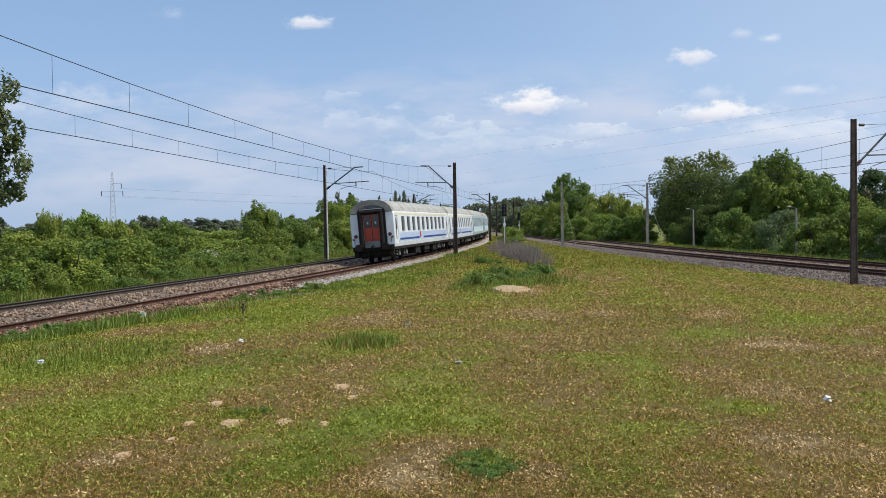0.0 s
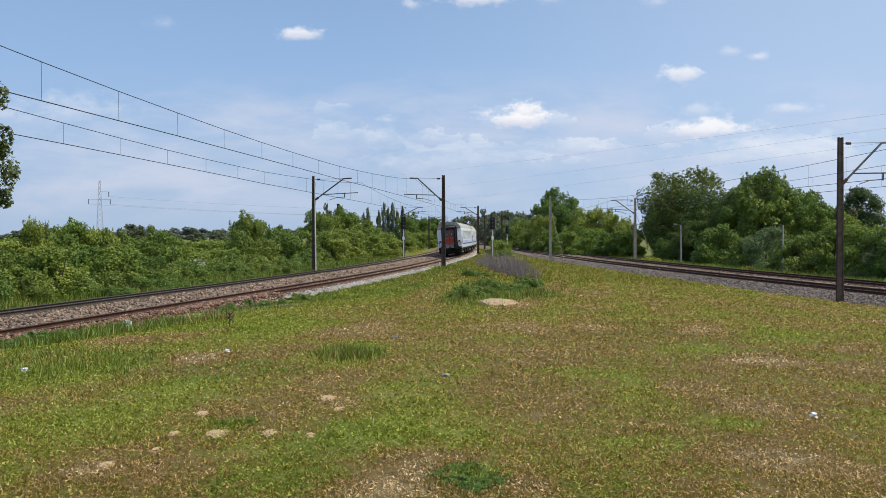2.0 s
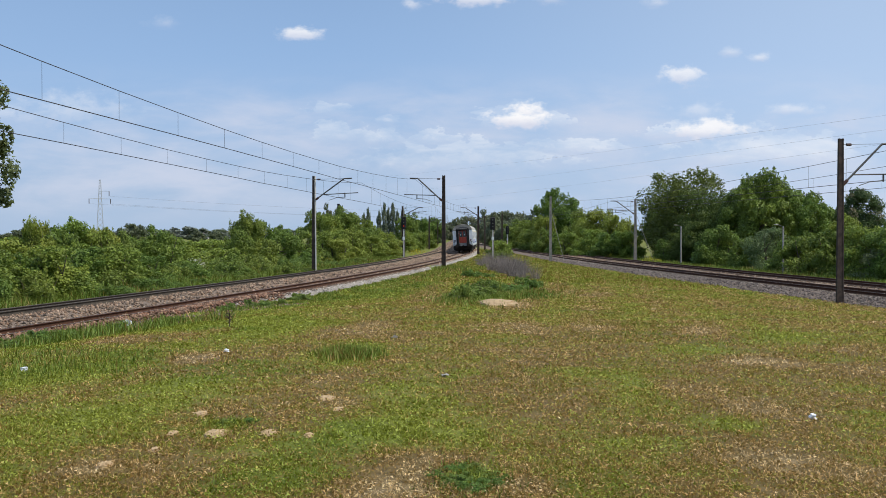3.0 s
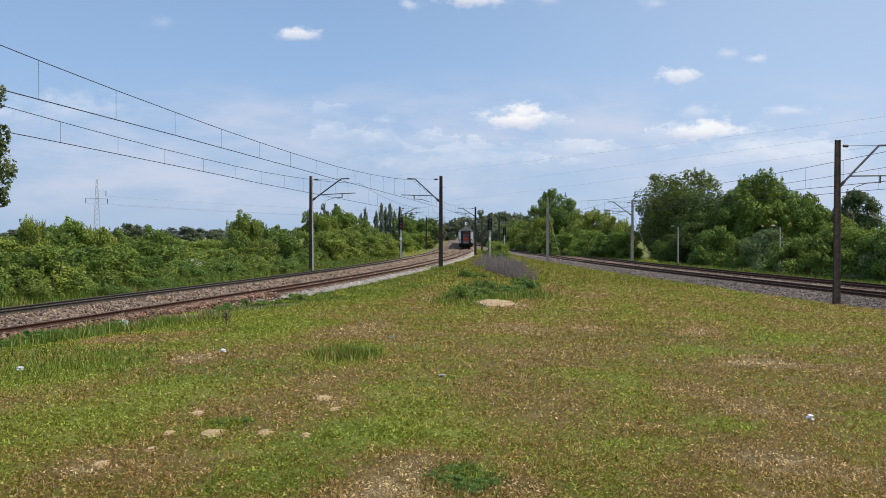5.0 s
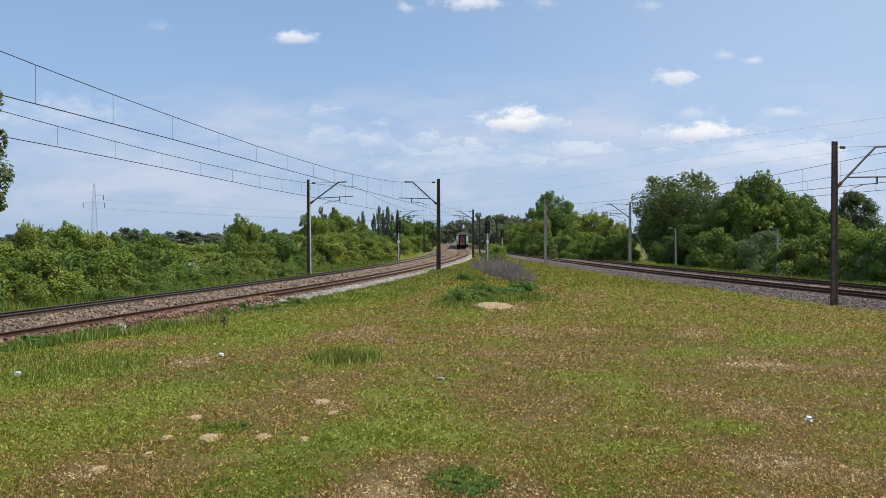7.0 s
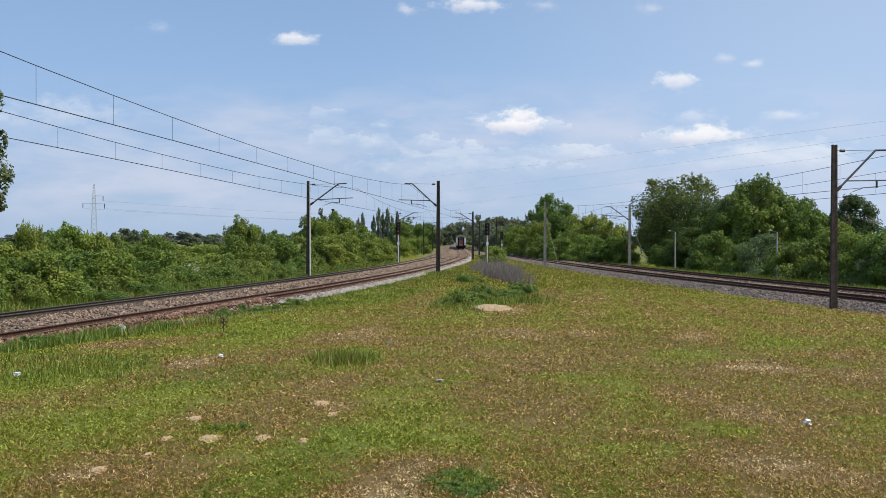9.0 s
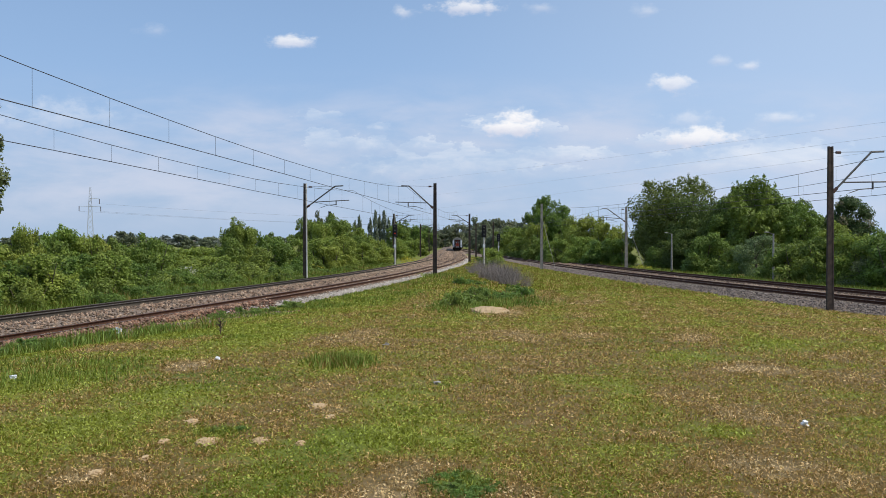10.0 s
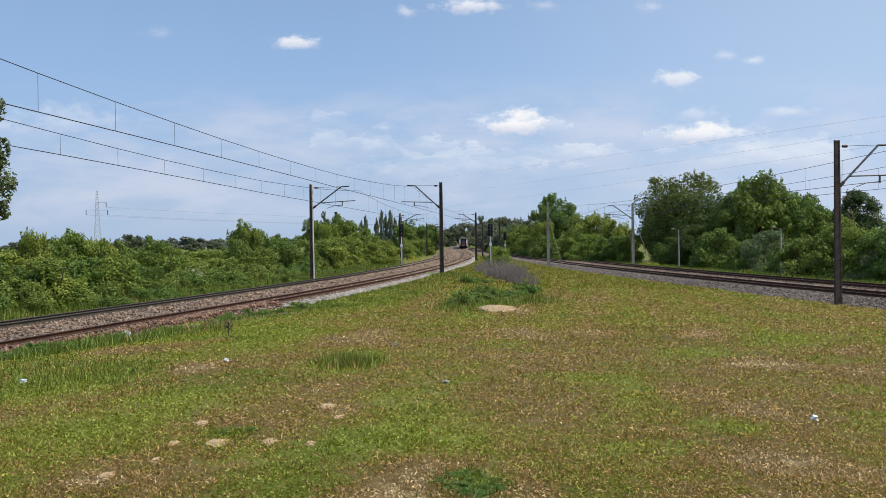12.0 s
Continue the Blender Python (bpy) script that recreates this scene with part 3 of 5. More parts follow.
    scatter_blades("tall_grass", "uncut green grass along the ballast and in tufts", x, y, h, 0.006 + 0.0009 * y, 0.8, TALL, dry=0.02 + 0.40 * patches(x, y, 1.2, 4) ** 1.5, seed=8)


# ---- the railway ----
def bed_profile(line):
    out = [(-1.35, -0.62), (-0.65, -0.20)] if line == "left" else [(-2.0, -0.60), (-0.75, -0.20)]
    for o in (0.2, 1.3, 2.2, 3.4, SPACING + 0.2, SPACING + 1.3, SPACING + 2.3):
        out.append((o, -0.185 + lean_of(line, o)))
    return out + [(SPACING + 3.6, -0.66)]


def build_bed(line, y0, y1, name, label):
    prof = bed_profile(line)
    ys = np.concatenate([np.arange(y0, 150, 0.9), np.arange(150, y1, 4.0)])
    verts = np.array([on_line(line, y, o, z) for y in ys for o, z in prof])
    verts[:, 2] += 0.05 * (patches(verts[:, 0], verts[:, 1], 0.9, 1) - 0.5)
    k, n = len(prof), np.arange(len(verts)).reshape(len(ys), len(prof))
    faces = np.stack([n[:-1, :-1], n[:-1, 1:], n[1:, 1:], n[1:, :-1]], -1)
    if line == "left":
        faces = faces[:, :, ::-1]
    bed = tagged(part(name, np_mesh(name, verts, faces[:, 1:].reshape(-1, 4), BALLAST), BALLAST, None), label, "railway", kind="structure")
    stuff = NEW_BALLAST if line == "left" else BALLAST
    part("ballast_shoulder", np_mesh("ballast_shoulder", verts + (0, 0, 0.004), faces[:, 0].reshape(-1, 4), stuff), stuff, bed, "loose ballast on the shoulder")
    return bed


OCT = np.array([(1, 0, 0), (0, 1, 0), (-1, 0, 0), (0, -1, 0), (0, 0, 0.8), (0, 0, -0.8)], dtype=float)
OCT_F = np.array([(0, 1, 4), (1, 2, 4), (2, 3, 4), (3, 0, 4), (1, 0, 5), (2, 1, 5), (3, 2, 5), (0, 3, 5)])


def stones(name, line, n, y0, y1, o0, o1, size, material, bed, seed, power=1.6, lift=0.01):
    rs = np.random.RandomState(seed)
    y = y0 + (y1 - y0) * rs.rand(n) ** power
    o = o0 + (o1 - o0) * rs.rand(n)
    prof = bed_profile(line)
    z = np.interp(o, [p[0] for p in prof], [p[1] for p in prof])
    xs, ss, level, sign = LINES[line]
    s = np.interp(y, YS, ss)
    k = np.hypot(1, s)
    c = np.stack([np.interp(y, YS, xs) + sign * o / k, y - sign * o * s / k, level + z + lift], -1)
    r = size * (0.5 + 0.9 * rs.rand(n)) * (1 + 0.008 * y)
    v = OCT[None] * (0.65 + 0.7 * rs.rand(n, 6, 1)) * r[:, None, None]
    a = rs.rand(n) * 6.28
    ca, sa = np.cos(a)[:, None], np.sin(a)[:, None]
    v = np.stack([v[..., 0] * ca - v[..., 1] * sa, v[..., 0] * sa + v[..., 1] * ca, v[..., 2]], -1) + c[:, None]
    f = OCT_F[None] + 6 * np.arange(n)[:, None, None]
    tagged(part(name, np_mesh(name, v.reshape(-1, 3), f.reshape(-1, 3), material), material, bed), kind="stuff")


def strewn_stones(bed):
    """Loose stones and clods on the bare strip between the ballast and the grass."""
    rs = np.random.RandomState(41)
    n = 7000
    y = 14 + 24 * rs.rand(n) ** 1.2
    x = rail_x("left", y) + 0.35 + 2.9 * rs.rand(n) ** 1.9
    ok = patches(x, y, 0.9, 2) > 0.35
    x, y = x[ok], y[ok]
    n = len(x)
    r = 0.020 + 0.042 * rs.rand(n) ** 2
    v = OCT[None] * (0.6 + 0.8 * rs.rand(n, 6, 1)) * r[:, None, None] + np.stack([x, y, ground_z(x, y) + 0.4 * r], -1)[:, None]
    f = OCT_F[None] + 6 * np.arange(n)[:, None, None]
    half = n // 2
    for name, mat, a, b in (("strewn_stones", RUST_STONE, 0, half), ("strewn_pale_stones", GREY_STONE, half, n)):
        me = np_mesh(name, v[a:b].reshape(-1, 3), f[:b - a].reshape(-1, 3), mat)
        tagged(part(name, me, mat, bed), kind="stuff")


RAIL_SECTION = ((-0.075, -0.17), (0.075, -0.17), (0.075, -0.155), (0.012, -0.13), (0.012, -0.045), (0.036, -0.035), (0.036, 0.0),
                (-0.036, 0.0), (-0.036, -0.035), (-0.012, -0.045), (-0.012, -0.13), (-0.075, -0.155))


def rail_mesh(line, off, y0, y1):
    ys = np.concatenate([np.arange(y0, 180, 1.5), np.arange(180, y1, 5.0)])
    k = len(RAIL_SECTION)
    verts = np.array([on_line(line, y, off + u, w + lean_of(line, off)) for y in ys for u, w in RAIL_SECTION])
    n = np.arange(len(verts)).reshape(len(ys), k)
    nxt = np.roll(n, -1, axis=1)
    faces = np.stack([n[:-1], nxt[:-1], nxt[1:], n[1:]], -1)
    if line == "left":
        faces = faces[..., ::-1]
    me = np_mesh("rail", verts, faces.reshape(-1, 4), GREY_RAIL if line == "left" and off > 3 else RUST)
    me.materials.append(RAIL_TOP)
    top = np.zeros((len(ys) - 1, k), dtype=np.int32)
    top[:, 6] = 1
    me.polygons.foreach_set("material_index", top.ravel())
    return me


def build_tracks():
    for line, y0, y1, label in (("left", -48, 760, "curving double-track railway on brown ballast"), ("right", -36, 520, "double-track railway on grey-brown ballast beside trees")):
        bed = build_bed(line, y0, y1, "railway_bed", label)
        for first in (0.0, SPACING):
            track = thing("railway_track", Matrix(), "rusty steel rails on old sleepers", "railway track", "railway tracks", "structure")
            for off in (first, first + GAUGE):
                part("rail", rail_mesh(line, off, y0, y1), RUST, track)
            me = None
            for i in range(210):
                y = (14 if line == "left" else 36) + 0.65 * i
                p, q = on_line(line, y, first - 0.5, lean_of(line, first) + 0.03), on_line(line, y, first + GAUGE + 0.5, lean_of(line, first + GAUGE) - 0.03)
                if me is None:
                    bm = a_box(0, 0, -0.075, (q - p).length, 0.24, 0.15, 0.012)
                    ob = part("sleeper", bm, SLEEPER, track)
                    me = ob.data
                else:
                    ob = part("sleeper", me, SLEEPER, track)
                ob.matrix_basis = Matrix.Translation((p + q) / 2 + Vector((0, 0, -0.165))) @ (q - p).to_track_quat("X", "Z").to_matrix().to_4x4()
        if line == "left":
            stones("ballast_stones", line, 36000, 15, 134, -0.6, SPACING + 2.6, 0.050, STONE, bed, 11)
            stones("far_ballast_stones", line, 9000, 110, 330, -0.6, SPACING + 2.6, 0.055, STONE, bed, 18, 1.2)
            stones("scattered_stones", line, 2600, 15, 42, -1.0, -0.12, 0.045, RUST_STONE, bed, 17, 1.3, 0.17)
            strewn_stones(bed)
            stones("shoulder_stones", line, 8000, 37, 158, -1.5, -0.25, 0.036, NEW_STONE, bed, 12, 1.2)
        else:
            stones("ballast_stones", line, 10000, 41, 158, -0.5, SPACING + 2.6, 0.040, STONE, bed, 13, 1.3)
            stones("shoulder_stones", line, 15000, 38, 150, -2.0, -0.35, 0.042, GREY_STONE, bed, 14, 1.4)


# ---- catenary ----
def catenary_mast(place, height, side, material, arm=3.2, contact=5.75, stay=0.0, label="", base_z=0.0):
    """An H-shaped mast with its raking arm; side 1: the arm reaches to +x."""
    mast = thing("catenary_mast", place, label or "slender H-section railway mast with a raking bracket arm", "mast", "catenary masts")
    for sx, mat in zip((-1, 1), material):
        bm = bmesh.new()
        v = [bm.verts.new((sx * w + dx, dy, z)) for z, w in ((-0.3, 0.15), (height, 0.09)) for dx, dy in ((-0.035, -0.075), (0.035, -0.075), (0.035, 0.075), (-0.035, 0.075))]
        for f in ((0, 1, 5, 4), (1, 2, 6, 5), (2, 3, 7, 6), (3, 0, 4, 7), (4, 5, 6, 7), (3, 2, 1, 0)):
            bm.faces.new([v[i] for i in f])
        part("flange", bm, mat, mast)
    bm = bmesh.new()
    v = [bm.verts.new((sx * w, dy, z)) for z, w in ((-0.2, 0.13), (height - 0.03, 0.07)) for sx, dy in ((-1, -0.06), (1, -0.06), (1, 0.0), (-1, 0.0))]
    for f in ((0, 1, 5, 4), (2, 3, 7, 6), (4, 5, 6, 7)):
        bm.faces.new([v[i] for i in f])
    part("web", bm, material[0], mast)
    if arm:
        s = side
        root, tip = Vector((s * 0.15, 0, contact + 0.05)), Vector((s * (arm - 0.68), 0, height - 0.25))
        end = Vector((s * arm, 0, height - 0.22))
        bm = rod(bmesh.new(), root, tip, 0.055)
        rod(bm, tip, end, 0.05)
        part("bracket_arm", bm, STEEL, mast)
        part("insulator", a_rod(root, root + (tip - root) * 0.10, 0.09), PORCELAIN, mast)
        part("tie_wire", a_rod((0, 0, height - 0.3), end, 0.012, sides=5), WIRE, mast)
        part("tie_insulator", a_rod((s * 0.3, 0, height - 0.3), (s * 0.55, 0, height - 0.3), 0.07), PORCELAIN, mast)
        mid = root + (tip - root) * 0.24
        bm = rod(bmesh.new(), mid, (s * (arm + 0.5), 0, contact + 0.60), 0.035)
        rod(bm, (s * (arm - 0.6), 0, contact + 0.6), (s * (arm - 0.6), 0, contact + 0.2), 0.045)
        part("registration_tube", bm, STEEL, mast)
        bm = rod(bmesh.new(), (s * (arm - 0.6), 0, contact + 0.25), (s * (arm - 1.3), 0, contact + 0.2), 0.025)
        rod(bm, (s * (arm - 1.3), 0, contact + 0.2), (s * (arm - 1.9), 0, contact), 0.02)
        part("steady_arm", bm, STEEL, mast)
    if stay:
        part("stay", a_rod((0, 0, height - 1.6), (stay * 0.62, -1.2, -0.1), 0.024, sides=6), CONCRETE, mast)
    return mast


def build_masts():
    for x, y, top, side, mats, arm, stay, turn, label in (
            # right limb's concrete is coloured paler to carry the sunlight on it
            (-10.55, 78.9, 7.35, 1, (DARK_MAST, PALE_CONCRETE), 3.2, 0, -8, "two-limbed railway mast, one limb pale, with a bracket arm"),
            (0.1, 81.4, 7.55, -1, (DARK_MAST, DARK_MAST), 2.9, 0, -8, "dark H-section railway mast at the ballast's edge"),
            (-5.85, 141, 6.75, 1, (DARK_MAST, GREY_MAST), 3.0, 0, -4, ""), (5.25, 141, 6.75, -1, (DARK_MAST, DARK_MAST), 2.6, 0, -4, ""),
            (-2.9, 209, 6.6, 1, (DARK_MAST, DARK_MAST), 3.0, 0, 0, ""), (9.2, 209, 6.6, -1, (DARK_MAST, DARK_MAST), 2.8, 0, 0, ""),
            (-1.4, 285, 6.6, 1, (DARK_MAST, DARK_MAST), 3.0, 0, 0, ""), (10.8, 285, 6.6, -1, (DARK_MAST, DARK_MAST), 2.8, 0, 0, ""),
            (20.0, 48.3, 7.35, 1, (DARK_MAST, DARK_MAST), 2.9, 0, 7, "tall dark H-section railway mast beside the grass"),
            (23.4, 116.6, 6.85, -1, (GREY_MAST, GREY_MAST), 3.0, 3.4, 3, "grey railway mast with a slanting stay"),
            (13.65, 121.4, 7.4, 1, (GREY_MAST, GREY_MAST), 0, 2.6, 3, "plain grey railway pole with a stay"),
            (11.9, 192, 6.7, 1, (DARK_MAST, DARK_MAST), 0, 0, 2, ""), (21.6, 194, 6.7, -1, (DARK_MAST, DARK_MAST), 2.9, 0, 2, "")):
        z = float(ground_z(x, y))
        catenary_mast(pose(x, y, z, 0, 0, turn), top - z, side, mats, arm, 5.35 - z if x < 12 else 5.0 - z, stay, label)


def contact_height(line, y):
    if line == "right":
        return 5.3
    return float(np.interp(y, (-70, 15, 24, 36, 56, 73, 90), (6.8, 6.46, 6.33, 6.14, 5.74, 5.55, 5.45)))


def build_wires():
    def run(line, off, supports, drop, rise, sag, label):
        set_ob = thing("catenary_wires", Matrix(), label, "overhead wire", "overhead wires")
        top, low = [], []
        for a, b in zip(supports[:-1], supports[1:]):
            k = max(int((b - a) / 4.1), 4)
            for i in range(k + 1):
                f = i / k
                y = a + (b - a) * f
                q = on_line(line, y, off)
                q.z = contact_height(line, y) - drop
                p = q.copy()
                p.z += rise - sag * 4 * f * (1 - f)
                top.append(p)
                low.append(q)
                if 0 < i < k and y > 0:
                    wires("dropper", [(p, q)], 0.006, WIRE, set_ob)
        wires("messenger_wire", [top], 0.013, WIRE, set_ob)
        wires("contact_wire", [low], 0.015, WIRE, set_ob)
    label = "thin dark contact and messenger wires with droppers"
    run("left", GAUGE / 2, (-50, 14.4, 81, 141, 209, 285, 360), 0.0, 1.7, 1.0, label)
    run("left", SPACING + GAUGE / 2, (-50, 14.4, 81, 141, 209, 285, 360), 0.20, 1.62, 0.98, label)
    run("right", GAUGE / 2, (-24, 48.3, 119, 192, 270), 0.0, 1.5, 0.6, "thin dark contact and messenger wires beside the trees")
    run("right", SPACING + GAUGE / 2, (-24, 48.3, 119, 192, 270), 0.0, 1.5, 0.6, "thin dark contact and messenger wires beside the trees")


# ---- the train ----
COACH_L, END = 24.5, 12.05
SECTION = ((1.36, 0.95), (1.41, 1.20), (1.41, 3.00), (1.37, 3.25), (1.24, 3.56), (0.98, 3.82), (0.56, 3.99), (0.0, 4.05))


def sweep(bm, pts, y0, y1):
    """A skin along y between two ends through the points (x, z)."""
    a = [bm.verts.new((x, y0, z)) for x, z in pts]
    b = [bm.verts.new((x, y1, z)) for x, z in pts]
    for i in range(len(pts) - 1):
        bm.faces.new((a[i], a[i + 1], b[i + 1], b[i]))
    return a, b


def coach_side(bm, s, cuts):
    """One side wall with its window openings and their reveals."""
    ys = sorted({-END, END, *(v for c in cuts for v in c[:2])})
    zs = sorted({0.95, 1.2, 3.0, 3.25, *(v for c in cuts for v in c[2:])})
    x_at = lambda z: float(np.interp(z, [p[1] for p in SECTION[:4]], [p[0] for p in SECTION[:4]]))
    grid = {(y, z): bm.verts.new((s * x_at(z), y, z)) for y in ys for z in zs}
    for y0, y1 in zip(ys[:-1], ys[1:]):
        for z0, z1 in zip(zs[:-1], zs[1:]):
            if any(c[0] <= y0 and y1 <= c[1] and c[2] <= z0 and z1 <= c[3] for c in cuts):
                continue
            f = [grid[y0, z0], grid[y1, z0], grid[y1, z1], grid[y0, z1]]
            bm.faces.new(f if s > 0 else f[::-1])
    for y0, y1, z0, z1 in cuts:
        ring = ((y0, z0), (y1, z0), (y1, z1), (y0, z1))
        for (ya, za), (yb, zb) in zip(ring, ring[1:] + ring[:1]):
            v = [bm.verts.new(p) for p in ((s * x_at(za), ya, za), (s * x_at(zb), yb, zb), (s * (x_at(zb) - 0.07), yb, zb), (s * (x_at(za) - 0.07), ya, za))]
            bm.faces.new(v if s < 0 else v[::-1])


def build_coach(label, wall, lower, stripe, band, roof):
    coach = thing("passenger_coach", Matrix(), label, "railway coach", "coaches of the train")
    pitch = 1.97
    cuts = [(-8.9 + pitch * i - 0.55, -8.9 + pitch * i + 0.55, 1.92, 2.90) for i in range(10)]
    doors = [(-11.45, -10.65, 1.15, 2.95), (10.65, 11.45, 1.15, 2.95)]
    body = bmesh.new()
    for s in (-1, 1):
        coach_side(body, s, cuts + doors)
    for e in (-1, 1):
        pts = [(x, z) for x, z in SECTION] + [(-x, z) for x, z in SECTION[-2::-1]]
        v = [body.verts.new((x, e * END, z)) for x, z in pts]
        body.faces.new(v if e > 0 else v[::-1])
    floor_v = [body.verts.new((x, y, 0.95)) for x, y in ((-1.36, -END), (1.36, -END), (1.36, END), (-1.36, END))]
    body.faces.new(floor_v[::-1])
    part("body", body, wall, coach)
    bm = bmesh.new()
    top = [(x, z) for x, z in SECTION[3:]]
    full = [(x * 1.004, z + 0.01) for x, z in top] + [(-x * 1.004, z + 0.01) for x, z in top[-2::-1]]
    sweep(bm, full, -END + 0.55, END - 0.55)
    roof_ob = part("roof", bm, roof, coach, "grey dusty roof")
    for y in np.arange(-10, 10.5, 2.2):
        part("roof_vent", a_box(0, float(y), 4.07, 0.5, 0.35, 0.09, 0.03), roof, roof_ob)
    for e in (-1, 1):
        bm = bmesh.new()
        hood = [(x * 1.012, z + 0.025) for x, z in SECTION[3:]]
        hood = hood + [(-x, z) for x, z in hood[-2::-1]]
        a, b = sweep(bm, hood, e * (END - 0.6), e * (END + 0.06))
        inner = [bm.verts.new((x * 0.80, e * (END + 0.06), max(z - 0.34, 3.24))) for x, z in hood]
        for i in range(len(hood) - 1):
            bm.faces.new((b[i], b[i + 1], inner[i + 1], inner[i]))
        part("roof_end", bm, DUSTY_END, coach, "dusty grey-brown roof end")
    for s in (-1, 1):
        for y0, y1, z0, z1 in cuts:
            cy, cz = (y0 + y1) / 2, (z0 + z1) / 2
            rim = bmesh.new()
            for a, b, c, d in ((cy, z1 + 0.02, y1 - y0 + 0.08, 0.04), (cy, z0 - 0.02, y1 - y0 + 0.08, 0.04), (y0 - 0.02, cz, 0.04, z1 - z0), (y1 + 0.02, cz, 0.04, z1 - z0)):
                box(rim, s * (float(np.interp(b, (2.9, 3.0, 3.25), (1.41, 1.41, 1.37))) + 0.004), a, b, 0.016, c, d)
            part("window_frame", rim, WHITE_PAINT, coach)
            pane = part("window", a_box(s * 1.345, cy, cz, 0.02, y1 - y0, z1 - z0), COACH_GLASS, coach)
            part("window_bar", a_box(s * 1.365, cy, z0 + (z1 - z0) * 0.66, 0.03, y1 - y0, 0.035), STEEL, pane)
        for y0, y1, z0, z1 in doors:
            door = part("door", a_box(s * 1.335, (y0 + y1) / 2, (z0 + z1) / 2, 0.05, y1 - y0, z1 - z0), wall, coach)
            part("door_window", a_box(s * 1.365, (y0 + y1) / 2, 2.45, 0.02, 0.5, 0.75), COACH_GLASS, door)
            part("handrail", a_rod((s * 1.45, y0 - 0.1, 1.4), (s * 1.45, y0 - 0.1, 2.4), 0.02), STEEL, door)
            part("step", a_box(s * 1.28, (y0 + y1) / 2, 0.55, 0.25, 0.8, 0.06), UNDER, coach)
        part("lower_band", a_box(s * 1.409, 0, 1.53, 0.012, 20.9, 0.58), lower, coach, "pale lower body band")
        part("stripe", a_box(s * 1.413, -6.7, 1.40, 0.014, 7.2, 0.13), stripe, coach, "thin dark stripe")
        part("stripe", a_box(s * 1.413, 4.4, 1.40, 0.014, 11.6, 0.13), stripe, coach, "thin dark stripe")
        part("emblem", a_box(s * 1.415, -2.6, 1.62, 0.016, 0.5, 0.42, 0.006), ORANGE if band is CREAM else stripe, coach, "small orange-red shape")
        part("upper_band", a_box(s * 1.409, 0, 3.07, 0.014, 23.0, 0.15), band, coach, "coloured line over the windows")
        part("sole_bar", a_box(s * 1.30, 0, 0.87, 0.10, 23.8, 0.2), UNDER, coach)
    # ends
    for e in (-1, 1):
        y = e * END
        part("end_recess", a_box(0, y + e * 0.02, 2.2, 1.84, 0.06, 2.7, 0.02), BLACK, coach, "black gangway surround")
        bm = bmesh.new()
        for sx in (-1, 1):
            box(bm, sx * 0.66, y + e * 0.22, 2.12, 0.22, 0.42, 2.2, 0.07)
        box(bm, 0, y + e * 0.22, 3.28, 1.54, 0.42, 0.22, 0.07)
        part("gangway_bellows", bm, RUBBER, coach, "black rubber gangway bellows")
        door = part("end_door", a_box(0, y + e * 0.08, 2.28, 1.06, 0.06, 1.75, 0.01), ORANGE, coach, "orange-red end door")
        for sx in (-1, 1):
            pane = part("end_door_pane", a_box(sx * 0.26, y + e * 0.115, 2.68, 0.38, 0.015, 0.80), COACH_GLASS, door)
            part("notice", a_box(sx * 0.26, y + e * 0.126, 2.58, 0.10, 0.006, 0.14), LITTER, pane, "small white notice")
            part("door_jamb", a_box(sx * 0.56, y + e * 0.10, 2.28, 0.05, 0.06, 1.80), FAR_WALL, door, "pale door jamb")
        part("end_door_seam", a_box(0, y + e * 0.115, 2.28, 0.035, 0.015, 1.74), BLACK, door)
        part("gangway_plate", a_box(0, y + e * 0.26, 1.2, 1.0, 0.10, 0.42, 0.02), GREY_PLATE, coach, "grey folded gangway plate")
        head = bmesh.new()
        arc = [(x * 0.97, z - 0.03) for x, z in SECTION if z > 3.1]
        arc = arc + [(-x, z) for x, z in arc[-2::-1]]
        rim = [[head.verts.new((x, y + e * d, z)) for x, z in arc] for d in (0.0, 0.045)]
        head.faces.new(rim[1] if e > 0 else rim[1][::-1])
        for k in range(len(arc)):
            head.faces.new((rim[0][k - 1], rim[0][k], rim[1][k], rim[1][k - 1]))
        part("end_header", head, ROOF_END, coach, "sooty dark panel under the roof end")
        part("canopy_line", a_box(0, y + e * 0.075, 3.47, 1.5, 0.05, 0.05), FAR_WALL, coach)
        part("head_stock", a_box(0, y + e * 0.05, 0.95, 2.7, 0.2, 0.34, 0.03), UNDER, coach)
        for sx in (-1, 1):
            bm = rod(bmesh.new(), (sx * 0.875, y, 1.04), (sx * 0.875, y + e * 0.55, 1.04), 0.11)
            rod(bm, (sx * 0.875, y + e * 0.52, 1.04), (sx * 0.875, y + e * 0.60, 1.04), 0.24, sides=14)
            part("buffer", bm, UNDER, coach)
            lamp = part("tail_lamp", a_rod((sx * 1.12, y, 1.78), (sx * 1.12, y + e * 0.10, 1.78), 0.11, sides=12), BLACK, coach, "round tail lamp")
            part("lens", a_rod((sx * 1.12, y + e * 0.10, 1.78), (sx * 1.12, y + e * 0.115, 1.78), 0.07, sides=12), RED_LENS, lamp)
            part("marker_lens", a_rod((sx * 1.28, y, 1.60), (sx * 1.28, y + e * 0.08, 1.60), 0.075, sides=12), GREY_PLATE, coach, "small marker lamp")
            part("grab_rail", a_rod((sx * 1.2, y + e * 0.1, 1.25), (sx * 1.2, y + e * 0.1, 1.62), 0.02), STEEL, coach)
